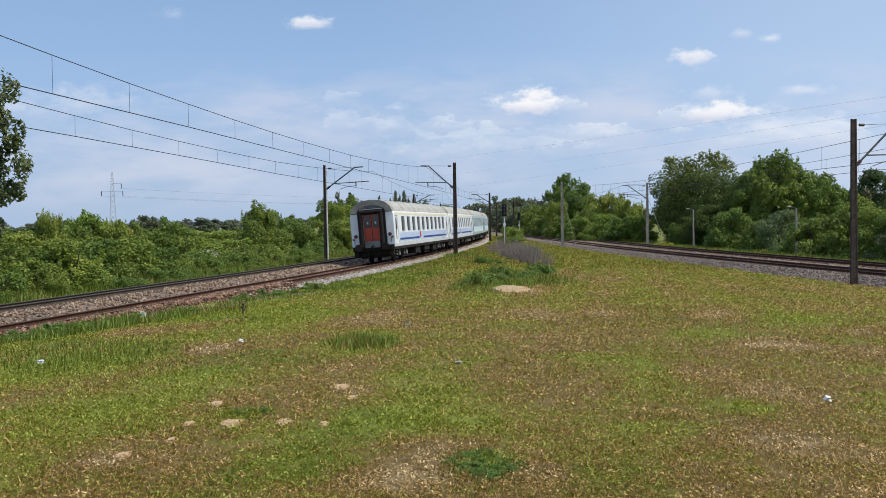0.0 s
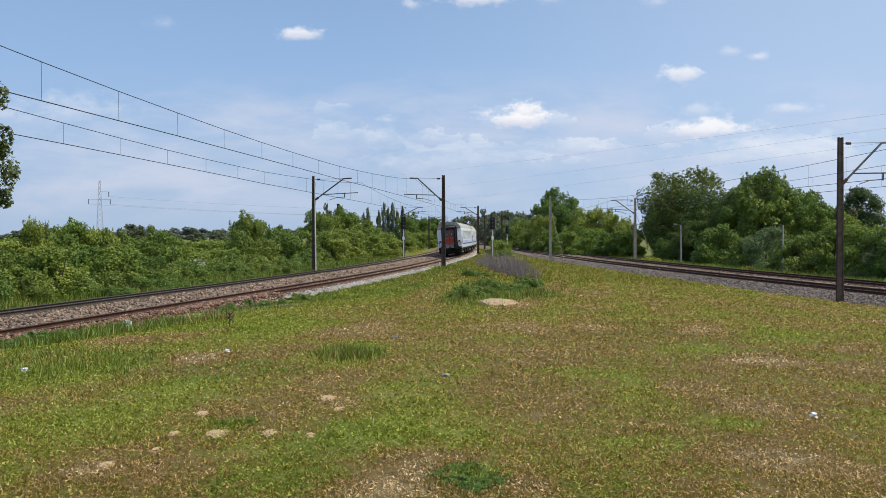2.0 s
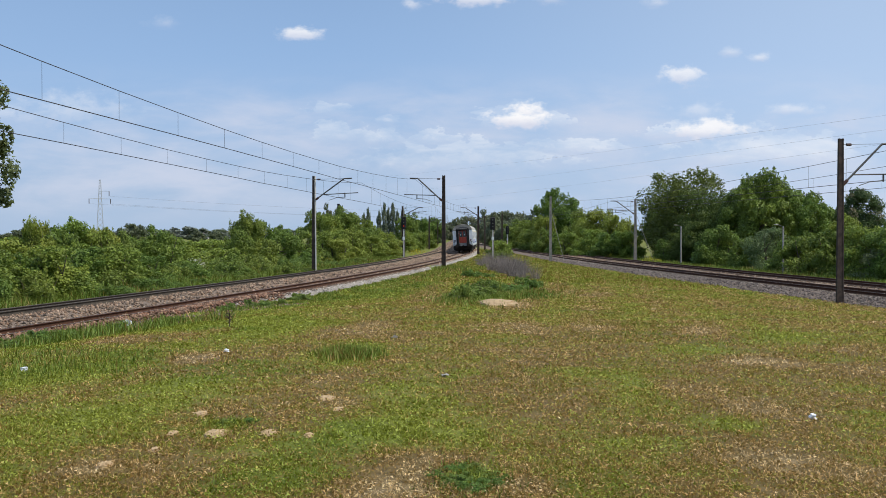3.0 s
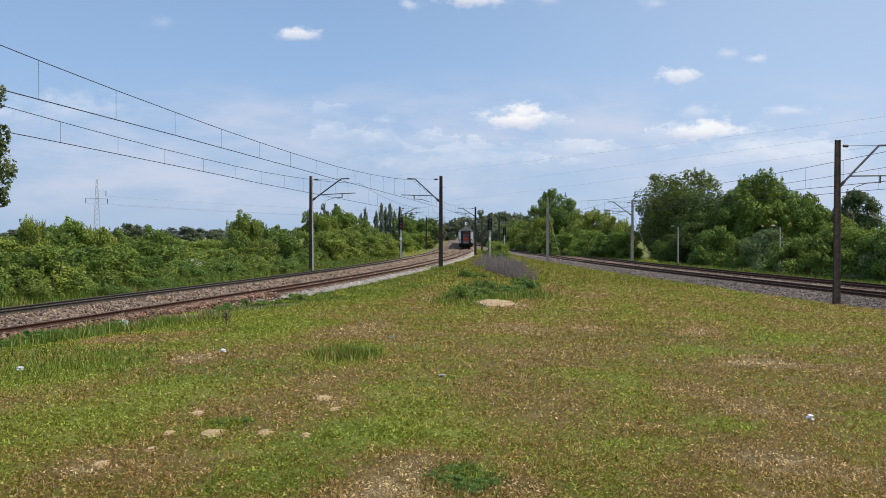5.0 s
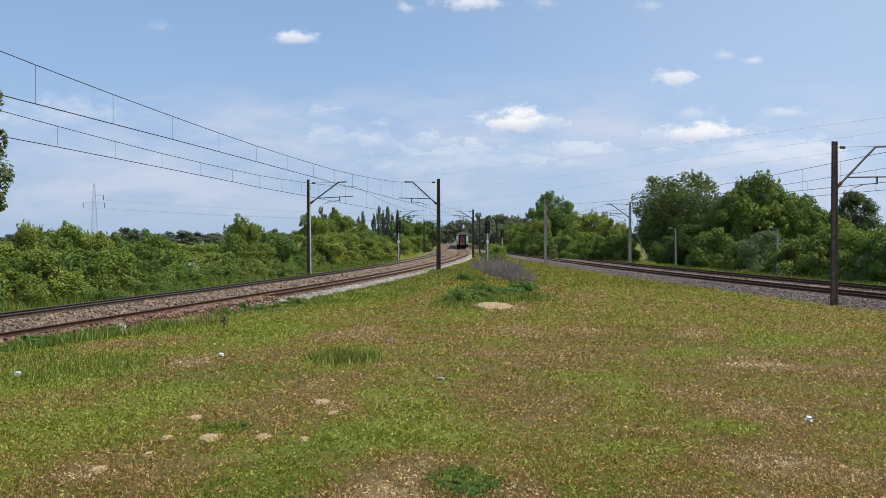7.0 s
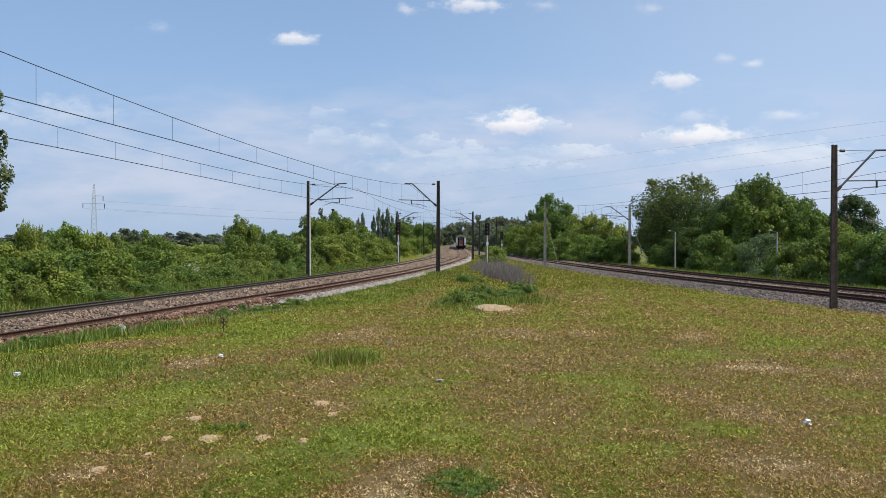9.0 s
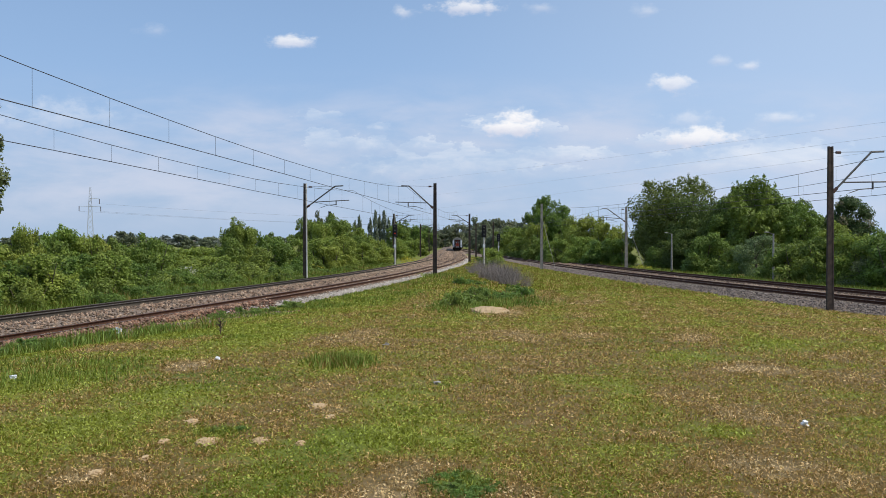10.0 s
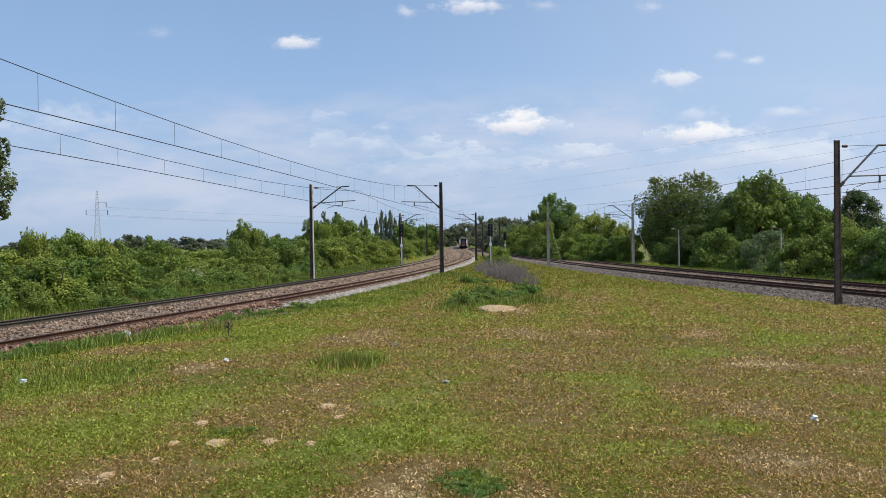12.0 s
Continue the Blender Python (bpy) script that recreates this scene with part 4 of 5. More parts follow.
            part("shunter_step", a_box(sx * 1.15, y - e * 0.1, 0.6, 0.3, 0.3, 0.36, 0.02), UNDER, coach)
            part("hose", a_rod((sx * 0.4, y + e * 0.2, 0.95), (sx * 0.32, y + e * 0.3, 0.35), 0.035), RUBBER, coach)
        part("brake_gear", a_box(0, y - e * 0.75, 0.60, 2.1, 0.5, 0.55, 0.06), UNDER, coach)
        part("pipe_bundle", a_box(0, y - e * 0.25, 0.62, 2.3, 0.12, 0.34, 0.04), UNDER, coach)
        part("draw_hook", a_box(0, y + e * 0.3, 1.04, 0.14, 0.4, 0.22, 0.03), UNDER, coach)
    # underframe and bogies
    for cy, ln, h in ((-3.6, 1.9, 0.5), (0.3, 2.2, 0.4), (4.0, 1.5, 0.52)):
        for sx in (-1, 1):
            part("hanger", a_box(sx * 1.22, cy + sx * 0.4, 0.70, 0.04, 0.08, 0.22), GREY_PLATE, coach)
            part("equipment_box", a_box(sx * 0.85, cy + sx * 0.4, 0.78 - h / 2, 0.8, ln, h, 0.03), UNDER, coach)
    for cy in (-8.6, 8.6):
        bm = bmesh.new()
        for sx in (-1, 1):
            box(bm, sx * 1.02, cy, 0.62, 0.14, 3.4, 0.2, 0.03)
            for ay in (-1.25, 1.25):
                box(bm, sx * 1.05, cy + ay, 0.46, 0.24, 0.4, 0.34, 0.04)
        box(bm, 0, cy, 0.66, 2.0, 0.5, 0.22, 0.03)
        bogie = part("bogie", bm, UNDER, coach)
        for ay in (-1.25, 1.25):
            for sx in (-1, 1):
                bm = rod(bmesh.new(), (sx * 0.69, cy + ay, 0.46), (sx * 0.82, cy + ay, 0.46), 0.46, sides=24)
                rod(bm, (sx * 0.66, cy + ay, 0.46), (sx * 0.70, cy + ay, 0.46), 0.49, sides=24)
                part("wheel", bm, UNDER, bogie)
            for sx in (-1, 1):
                part("axle_box", a_box(sx * 1.19, cy + ay, 0.47, 0.08, 0.26, 0.26, 0.03), GREY_PLATE, bogie, "grey axle box cover")
                for k in (-0.42, 0.42):
                    part("spring", a_rod((sx * 1.08, cy + ay + k, 0.38), (sx * 1.08, cy + ay + k, 0.70), 0.085, sides=10), GREY_PLATE, bogie)
            part("axle", a_rod((-0.7, cy + ay, 0.46), (0.7, cy + ay, 0.46), 0.08), UNDER, bogie)
    return coach


ARC = np.concatenate([[0], np.cumsum(np.hypot(np.diff(LINES["left"][0]), 1.0))])
TAIL_START, SPEED, COACHES = 61.2, 25.2, 6


def track_centre(s):
    y = float(np.interp(s, ARC, YS))
    return on_line("left", y, GAUGE / 2)


SLOWING = 0.48
BODY_ROLL = 0.9


def coach_pose(i, t):
    """The pose of coach i, counted from the tail, t seconds into the ride."""
    mid = float(np.interp(TAIL_START, YS, ARC)) + SPEED * t - SLOWING * max(t - 3, 0) ** 2 + (i + 0.5) * COACH_L
    a, b = track_centre(mid - 8.6), track_centre(mid + 8.6)
    turn = (b - a).to_track_quat("Y", "Z").to_matrix().to_4x4()
    at = (a + b) / 2 - Vector((0, 0, CANT / 2))
    tip = math.degrees(math.atan(CANT / GAUGE)) + BODY_ROLL
    return Matrix.Translation(at) @ turn @ pose(0, 0, 0, 0, -tip * (1 - float(smoothstep(120, 230, at.y))), 0)


def build_train():
    first = build_coach("white and pale blue railway coach with an orange-red end door", WHITE_PAINT, PALE_BLUE, NAVY, CREAM, ROOF_GREY)
    other = build_coach("grey-blue and white railway coach with a grey roof", GREY_BLUE, TURQUOISE, WHITE_PAINT, GREY_BLUE, ROOF_GREY)
    coaches = [first, copy_thing(first, Matrix()), other]
    while len(coaches) < COACHES:
        coaches.append(copy_thing(other, Matrix()))
    return coaches


# ---- plants ----
def leaf_cloud(rs, blobs, n, size, flat=0.4, loose=0.6):
    """Three-cornered leaves over and inside clumps (x, y, z, rx, rz): corners and faces."""
    blobs = np.array(blobs, dtype=float)
    area = blobs[:, 3] * (blobs[:, 3] + blobs[:, 4])
    pick = rs.choice(len(blobs), n, p=area / area.sum())
    b = blobs[pick]
    d = rs.randn(n, 3)
    d /= np.linalg.norm(d, axis=1)[:, None]
    r = 0.42 + 0.72 * rs.rand(n) ** 0.65
    c = b[:, :3] + d * r[:, None] * np.stack([b[:, 3], b[:, 3], b[:, 4]], -1)
    nrm = d + rs.randn(n, 3) * loose + (0, 0, flat)
    nrm /= np.linalg.norm(nrm, axis=1)[:, None]
    t = np.cross(nrm, rs.randn(n, 3))
    t /= np.linalg.norm(t, axis=1)[:, None]
    u = np.cross(nrm, t)
    s = (size * (0.55 + 0.9 * rs.rand(n)))[:, None]
    v = np.stack([c - t * s - u * s * 0.35, c + u * s * 0.95, c + t * s - u * s * 0.35], 1).reshape(-1, 3)
    return v, np.arange(3 * n).reshape(-1, 3)


def clumps(rs, n, rx, z0, z1, r0, r1, shape="round"):
    """Boughs that fill a crown of that half width between two heights, each bearing several clumps of leaves."""
    out = []
    if shape in ("spindle", "column"):
        for _ in range(n):
            f = rs.rand()
            w = 0.95 * math.sin(math.pi * min(0.12 + f * 0.85, 1)) ** 0.8 if shape == "spindle" else 0.55 + 0.45 * math.sin(math.pi * min(f * 1.1, 1))
            a, q = rs.rand() * 6.283, math.sqrt(rs.rand()) * 0.85
            r = (r0 + (r1 - r0) * rs.rand()) * (1.0 if f < 0.8 else 0.75)
            tall = r * 2.6 if shape == "spindle" else r * 0.62
            out.append((rx * w * q * math.cos(a), rx * w * q * math.sin(a), z0 + (z1 - z0) * f, r * (0.75 if shape == "spindle" else 0.42), tall))
        return out
    for _ in range(n // 2):
        f = rs.rand()
        w = math.sqrt(max(1 - (2 * f - 1) ** 2, 0.08)) if shape == "round" else math.sqrt(max(1 - f * f, 0.06))
        a, q = rs.rand() * 6.283, math.sqrt(rs.rand()) * 0.82
        r = (r0 + (r1 - r0) * rs.rand()) * (0.85 if f < 0.8 else 0.65)
        out.append((rx * w * q * math.cos(a), rx * w * q * math.sin(a), z0 + (z1 - z0) * f, r, r * 0.85))
    boughs = max(n // 10, 4)
    for i in range(boughs):
        f = (i + rs.rand()) / boughs
        w = math.sqrt(max(1 - (2 * f - 1) ** 2, 0.10)) if shape == "round" else math.sqrt(max(1 - f * f, 0.08))
        a, q = i * 2.4 + rs.rand() * 0.9, 0.55 + 0.4 * rs.rand()
        bx, by, bz = rx * w * q * math.cos(a), rx * w * q * math.sin(a), z0 + (z1 - z0) * f
        big = (r0 + (r1 - r0) * rs.rand()) * 0.8
        for _ in range(5):
            d = Vector(rs.randn(3) + np.array((0.4 * math.cos(a), 0.4 * math.sin(a), 0.3))).normalized()
            k = big * (0.32 + 0.28 * rs.rand())
            out.append((bx + d.x * big * 0.8, by + d.y * big * 0.8, max(bz + d.z * big * 0.8, 0.1), k, k * 0.9))
    return out


def build_plant(name, label, category, group, rs, rx, height, foot, n_clumps, n_leaves, leaf, material, shape="dome", trunk=0.09, stems=3, sprays=22):
    """A tree or shrub: tapered trunk or stems with limbs, and a crown of leaves in uneven clumps."""
    plant = thing(name, Matrix(), label, category, group)
    r0, r1 = rx * 0.22, rx * 0.40
    blobs = clumps(rs, n_clumps, rx, foot, height - r1 * 0.7, r0, r1, shape)
    for _ in range(sprays):
        b = blobs[rs.randint(len(blobs))]
        a = rs.rand() * 6.283
        blobs.append((b[0] + math.cos(a) * b[3], b[1] + math.sin(a) * b[3], b[2] + b[4] * (0.5 + 0.7 * rs.rand()), b[3] * 0.22, b[4] * (0.5 + 0.4 * rs.rand())))
    v, f = leaf_cloud(rs, blobs, n_leaves, leaf)
    v[:, 2] = np.maximum(v[:, 2], 0.02 + 0.03 * rs.rand(len(v)))
    part("crown", np_mesh("crown", v, f, material), material, plant)
    for k in range(stems):
        bm = bmesh.new()
        a = 6.283 * k / stems + rs.rand()
        base = Vector((0.12 * stems * math.cos(a) * (stems > 1), 0.12 * stems * math.sin(a) * (stems > 1), -0.1))
        lean = Vector((math.cos(a), math.sin(a), 0)) * rx * (0.35 if stems > 1 else 0.04)
        fork = base + lean * 0.5 + Vector((0, 0, height * 0.45))
        rod(bm, base, fork, trunk, trunk * 0.65, 7)
        rod(bm, fork, fork + lean * 0.5 + Vector((0, 0, height * 0.33)), trunk * 0.65, trunk * 0.2, 6)
        for b in blobs[k :: max(len(blobs) // (6 if stems == 1 else 3), 1)]:
            rod(bm, fork, Vector(b[:3]), trunk * 0.4, trunk * 0.12, 5)
        part("trunk" if stems == 1 else "stem", bm, BARK, plant)
    return plant


def at_px(px, y):
    """x of a place seen that far to the side, in 1/1700 of its distance, where it lies y metres ahead."""
    return (px - 784) / 1700 * y


class Kind:
    """A plant built once, then set again and again."""

    def __init__(self, *args, **kw):
        self.args, self.kw, self.models, self.used = args, kw, [], 0

    def set(self, x, y, height, width=None, label=""):
        count = self.kw.get("variants", 3)
        kw = {k: v for k, v in self.kw.items() if k != "variants"}
        rx, h = kw["rx"], kw["height"]
        i = self.used % count
        self.used += 1
        first = i >= len(self.models)
        if first:
            self.models.append(build_plant(*self.args, rs=np.random.RandomState(31 * i + len(self.args[1])), **kw))
        m = pose(x, y, float(ground_z(x, y)) - 0.03, 0, 0, (self.used * 77) % 360)
        w = (width or 2 * rx * height / h) / (2 * rx)
        m = m @ Matrix.Diagonal((w, w, height / h, 1))
        ob = self.models[i] if first else copy_thing(self.models[i], m)
        ob.matrix_basis = m
        if label:
            ob["label"] = label
        return ob


def clear_of_rails(px, y, h, w):
    """Sets a plant back along its line of sight until its crown stands clear of the ballast."""
    y0 = y
    for _ in range(30 if y < 130 else 0):
        x, half = at_px(px, y), 0.5 * w * y / y0
        if x - half > rail_x("right", y) + 9.8 or x + half < rail_x("left", y) - 8.6 or (x > rail_x("left", y) and x < rail_x("right", y)):
            break
        y += 0.03 * y0
    return at_px(px, y), y, h * y / y0, w * y / y0


def build_plants():
    rs = np.random.RandomState(77)
    shrub = Kind("shrub", "dense wild green shrub beside the railway", "shrub", "wild shrubs", rx=1.7, height=3.0, foot=0.3, n_clumps=54, n_leaves=10500, leaf=0.062, material=LEAF, trunk=0.045, variants=4)
    light = Kind("shrub", "light green young shrub beside the railway", "shrub", "wild shrubs", rx=1.7, height=3.0, foot=0.3, n_clumps=54, n_leaves=10000, leaf=0.062, material=LEAF_LIGHT, trunk=0.045, variants=3)
    low = Kind("shrub", "low tangled bramble shrub by the tracks", "shrub", "wild shrubs", rx=1.5, height=1.5, foot=0.15, n_clumps=26, n_leaves=6000, leaf=0.055, material=LEAF, trunk=0.025, variants=3)
    tree = Kind("tree", "leafy green broadleaved tree", "tree", "trees by the tracks", rx=2.6, height=7.0, foot=1.4, n_clumps=72, n_leaves=15000, leaf=0.094, material=LEAF, shape="round", trunk=0.16, stems=1, sprays=40, variants=3)
    dark = Kind("tree", "dark green broadleaved tree beside the railway", "tree", "trees by the tracks", rx=4.2, height=9.5, foot=1.2, n_clumps=130, n_leaves=26000, leaf=0.105, material=LEAF_DARK, shape="round", trunk=0.24, stems=1, sprays=40, variants=2)
    grey = Kind("shrub", "silvery green willow shrub beside the railway", "shrub", "wild shrubs", rx=2.4, height=4.0, foot=0.3, n_clumps=54, n_leaves=12000, leaf=0.052, material=LEAF_GREY, variants=2)
    poplar = Kind("poplar", "narrow dark poplar tree in a distant row", "tree", "row of poplars", rx=1.4, height=14, foot=1.0, n_clumps=60, n_leaves=6000, leaf=0.2, material=LEAF_POPLAR_HAZED, shape="spindle", trunk=0.2, stems=1, variants=2)
    far = Kind("far_tree", "distant hazy green tree", "tree", "distant trees", rx=6, height=11, foot=1.0, n_clumps=40, n_leaves=1600, leaf=0.62, material=LEAF_SKYLINE_HAZED, trunk=0.3, stems=1, variants=3)

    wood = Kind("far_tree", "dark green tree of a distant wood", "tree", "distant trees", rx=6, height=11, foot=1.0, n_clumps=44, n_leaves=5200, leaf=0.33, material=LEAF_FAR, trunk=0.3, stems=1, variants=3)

    # the wild belt beyond the curving line: front edge, middle and back
    for i in range(15):
        y = 40 + i * 3.8 + rs.rand()
        low.set(float(rail_x("left", y)) - 10.2 - 1.5 * rs.rand() - 0.017 * y, y, 1.1 + 0.7 * rs.rand(), 3.2)
    for i in range(26):
        y = 31 + 80 * rs.rand()
        low.set(float(rail_x("left", y)) - 9.0 - 2.2 * rs.rand(), y, 0.5 + 0.5 * rs.rand(), 1.6 + 1.2 * rs.rand())
    for px, y, h, w, kind in ((-30, 44, 2.9, 4.2, shrub), (30, 46, 2.5, 4.0, shrub), (95, 47, 2.9, 4.2, light), (150, 52, 2.9, 4.0, shrub), (205, 53, 2.7, 4.0, light),
                              (255, 58, 2.3, 3.6, shrub), (10, 56, 3.6, 4.4, light), (62, 56, 4.5, 2.6, light), (70, 57, 3.9, 4.2, shrub), (130, 61, 4.3, 4.6, light), (115, 59, 3.9, 3.0, shrub), (185, 63, 4.4, 2.8, light), (165, 62, 3.8, 3.6, light), (205, 66, 4.0, 3.0, shrub), (235, 68, 3.4, 4.0, shrub),
                              (285, 70, 4.1, 4.2, shrub), (330, 75, 2.4, 5.0, light), (375, 80, 2.5, 5.0, light), (330, 66, 1.6, 4.0, low), (395, 70, 1.6, 4.0, low),
                              (425, 90, 4.4, 3.8, shrub), (440, 97, 5.7, 3.8, tree), (455, 100, 4.9, 3.8, tree), (470, 87, 3.2, 4.0, shrub), (505, 92, 3.8, 4.6, shrub), (540, 100, 4.2, 4.6, shrub),
                              (500, 112, 4.8, 5.0, shrub), (585, 104, 4.0, 5.2, light), (620, 112, 4.1, 5.0, light), (600, 102, 3.4, 4.5, light), (560, 134, 7.0, 5.0, tree), (605, 140, 7.4, 5.4, tree), (582, 128, 6.2, 4.6, light), (628, 146, 6.8, 5.6, tree),
                              (650, 131, 4.8, 6.0, shrub), (660, 121, 3.3, 5.0, light), (690, 136, 3.4, 5.0, light), (680, 153, 4.0, 5.2, light), (720, 170, 4.0, 5.0, light), (735, 189, 4.4, 5.2, light),
                              (755, 225, 4.6, 6.0, shrub), (750, 243, 8.0, 6.0, tree), (725, 231, 8.6, 7.0, tree), (655, 182, 6.0, 7.0, shrub), (770, 291, 9, 8, tree),
                              (415, 75, 1.9, 4.0, low), (445, 80, 1.8, 4.0, low), (355, 91, 2.9, 5.0, light), (300, 95, 3.2, 5.0, light), (-10, 73, 3.6, 5.0, shrub), (45, 78, 3.5, 5.5, shrub), (255, 87, 3.4, 5.0, shrub), (160, 80, 3.6, 5.5, shrub), (390, 109, 3.2, 5.5, light), (105, 85, 3.7, 5.5, shrub), (205, 92, 3.8, 5, shrub)):
        kind.set(*clear_of_rails(px, y, h, w))
    for px, y, h in ((645, 370, 13), (652, 364, 14.5), (672, 372, 14), (681, 364, 16.5), (688, 368, 15), (696, 366, 16.5), (704, 372, 14), (714, 364, 14.5), (724, 380, 13)):
        poplar.set(at_px(px, y), y, h * 0.93, 2.5)
    # beyond the straighter line
    for px, y, h, w, kind in ((1212, 112, 11.6, 12.0, dark), (1352, 92, 9.8, 6.2, tree), (1372, 94, 9.0, 5.6, tree), (1318, 97, 8.6, 5.6, tree), (1296, 99, 7.6, 6.0, dark), (1405, 95, 8.2, 5.4, tree), (1250, 104, 8.6, 6.5, dark), (1182, 124, 8.8, 6.4, dark), (1335, 104, 8.0, 6.6, dark), (1435, 90, 6.9, 4.4, tree), (1172, 128, 6.6, 6, dark),
                              (1275, 83, 4.0, 4.0, shrub), (1262, 90, 4.2, 4.2, shrub), (1360, 80, 3.9, 5.2, grey), (1425, 73, 3.7, 4.4, shrub), (1475, 69, 4.0, 4.4, shrub), (1520, 67, 4.2, 4.4, light), (1570, 63, 4.0, 4.6, shrub), (1500, 78, 5.2, 4.5, light), (1560, 75, 4.8, 5, shrub),
                              (1398, 83, 3.6, 4.0, shrub), (1320, 87, 3.4, 4.0, shrub), (1215, 102, 3.6, 4.5, dark), (1180, 122, 3.2, 4.0, shrub), (1240, 100, 4.6, 5.0, dark), (1385, 102, 6.8, 6.5, dark), (1470, 97, 5.6, 6.0, dark), (1560, 58, 2.2, 3.6, grey), (1610, 56, 3.6, 4.6, shrub),
                              (1095, 143, 7.6, 7.0, light), (1060, 153, 8.4, 8.0, light), (1028, 160, 8.0, 8.0, light), (988, 182, 12.8, 8.4, tree), (968, 190, 10.8, 6.0, tree), (962, 177, 8.6, 5.4, light), (1006, 180, 10.4, 6.4, tree), (960, 200, 8.0, 8.0, light), (1000, 155, 4.6, 6.0, shrub),
                              (930, 219, 7.2, 9.0, light), (915, 255, 8.0, 9.0, tree), (1080, 136, 4.6, 6.0, shrub), (1115, 134, 5.0, 5.0, light), (1045, 143, 4.8, 6.0, light), (945, 194, 5.0, 7.0, shrub), (1010, 148, 4.0, 6.0, light), (970, 168, 5.0, 6.0, shrub)):
        back = 1.16 if kind in (dark, tree) and y < 130 else 1.0
        kind.set(*clear_of_rails(px, y * back, h * back, w * back))
    bloom = Kind("chestnut_tree", "round chestnut tree with faded pale blossom", "tree", "trees by the tracks", rx=2.8, height=8.0, foot=2.2, n_clumps=110, n_leaves=18000, leaf=0.1, material=LEAF_BLOOM, shape="dome", trunk=0.2, stems=1, variants=1)
    bloom.set(at_px(1522, 112), 112, 9.3, 6.6)
    # bush between the lines, by the signal
    light.set(at_px(880, 131), 131, 2.9, 4.2)
    light.set(at_px(896, 136), 136, 2.2, 3.4)
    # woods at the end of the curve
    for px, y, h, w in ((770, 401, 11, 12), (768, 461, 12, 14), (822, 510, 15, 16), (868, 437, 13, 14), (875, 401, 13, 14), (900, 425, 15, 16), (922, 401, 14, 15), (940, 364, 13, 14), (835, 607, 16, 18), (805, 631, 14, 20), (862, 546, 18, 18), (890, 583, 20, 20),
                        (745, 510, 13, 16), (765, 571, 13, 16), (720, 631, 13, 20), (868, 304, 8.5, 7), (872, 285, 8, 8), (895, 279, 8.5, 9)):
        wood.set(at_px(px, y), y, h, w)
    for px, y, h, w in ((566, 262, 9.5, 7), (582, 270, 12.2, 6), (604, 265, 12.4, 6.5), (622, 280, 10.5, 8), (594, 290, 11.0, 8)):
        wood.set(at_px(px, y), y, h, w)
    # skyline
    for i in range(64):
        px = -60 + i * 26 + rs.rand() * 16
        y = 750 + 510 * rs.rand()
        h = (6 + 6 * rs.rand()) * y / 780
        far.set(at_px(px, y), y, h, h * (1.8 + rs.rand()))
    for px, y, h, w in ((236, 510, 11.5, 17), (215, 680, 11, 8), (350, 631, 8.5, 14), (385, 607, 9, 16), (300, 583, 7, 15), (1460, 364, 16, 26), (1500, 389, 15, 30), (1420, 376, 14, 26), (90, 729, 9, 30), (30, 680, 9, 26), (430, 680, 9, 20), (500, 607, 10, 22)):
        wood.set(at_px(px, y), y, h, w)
    # tall tree whose hanging boughs reach into view
    birch = Kind("tall_tree", "tall tree with hanging leafy boughs", "tree", "trees by the tracks", rx=2.3, height=11.2, foot=2.9, n_clumps=85, n_leaves=10500, leaf=0.092, material=LEAF_BIRCH, shape="column", trunk=0.2, stems=1, sprays=60, variants=1)
    birch.set(-21.3, 42.5, 12.0, 5.2)
    # leafy herbs round the dead weeds
    herb = Kind("nettle_clump", "dark green clump of nettles and herbs in the meadow", "herbs", "clumps of herbs", rx=0.6, height=0.55, foot=0.05, n_clumps=22, n_leaves=1500, leaf=0.04, material=LEAF_HERB, trunk=0.012, variants=3)
    for px, y in ((862, 54), (880, 52), (900, 54), (918, 53), (935, 55), (950, 56), (850, 47), (842, 49), (872, 58), (822, 42), (834, 43), (845, 42), (828, 46), (818, 40), (852, 44), (862, 46), (930, 60), (830, 70), (848, 72), (866, 70), (905, 50)):
        herb.set(at_px(px, y), y, 0.35 + 0.4 * rs.rand(), 1.0 + 0.7 * rs.rand())
    for i in range(22):
        y = 17 + 30 * rs.rand() ** 1.3
        herb.set(float(rail_x("left", y)) + 0.9 + 1.7 * rs.rand() ** 1.5, y, 0.16 + 0.2 * rs.rand(), 0.5 + 0.5 * rs.rand(), "low dark green weeds beside the rail")
    for x, y, w in ((0.16, 6.42, 0.34), (0.32, 6.62, 0.30), (0.10, 6.75, 0.26), (0.02, 6.35, 0.30), (0.30, 6.35, 0.28), (0.22, 6.85, 0.24), (0.40, 6.48, 0.22), (-0.05, 6.6, 0.22), (0.20, 6.2, 0.30), (-1.88, 8.36, 0.24), (-1.70, 8.45, 0.2), (4.6, 9.3, 0.3), (-1.45, 14.9, 0.5)):
        herb.set(x, y, 0.07 + 0.03 * rs.rand(), w, "low leafy green weeds in the mown grass")
    weed = Kind("weed_clump", "tall dark green weeds beside the rail", "herbs", "clumps of herbs", rx=0.5, height=0.7, foot=0.05, n_clumps=20, n_leaves=1300, leaf=0.032, material=LEAF_HERB, trunk=0.012, variants=3)
    for i in range(30):
        y = 14.0 + 10 * rs.rand()
        weed.set(float(rail_x("left", y)) + 0.8 + 3.6 * rs.rand() ** 1.3, y, 0.16 + 0.26 * rs.rand(), 0.6 + 0.5 * rs.rand())
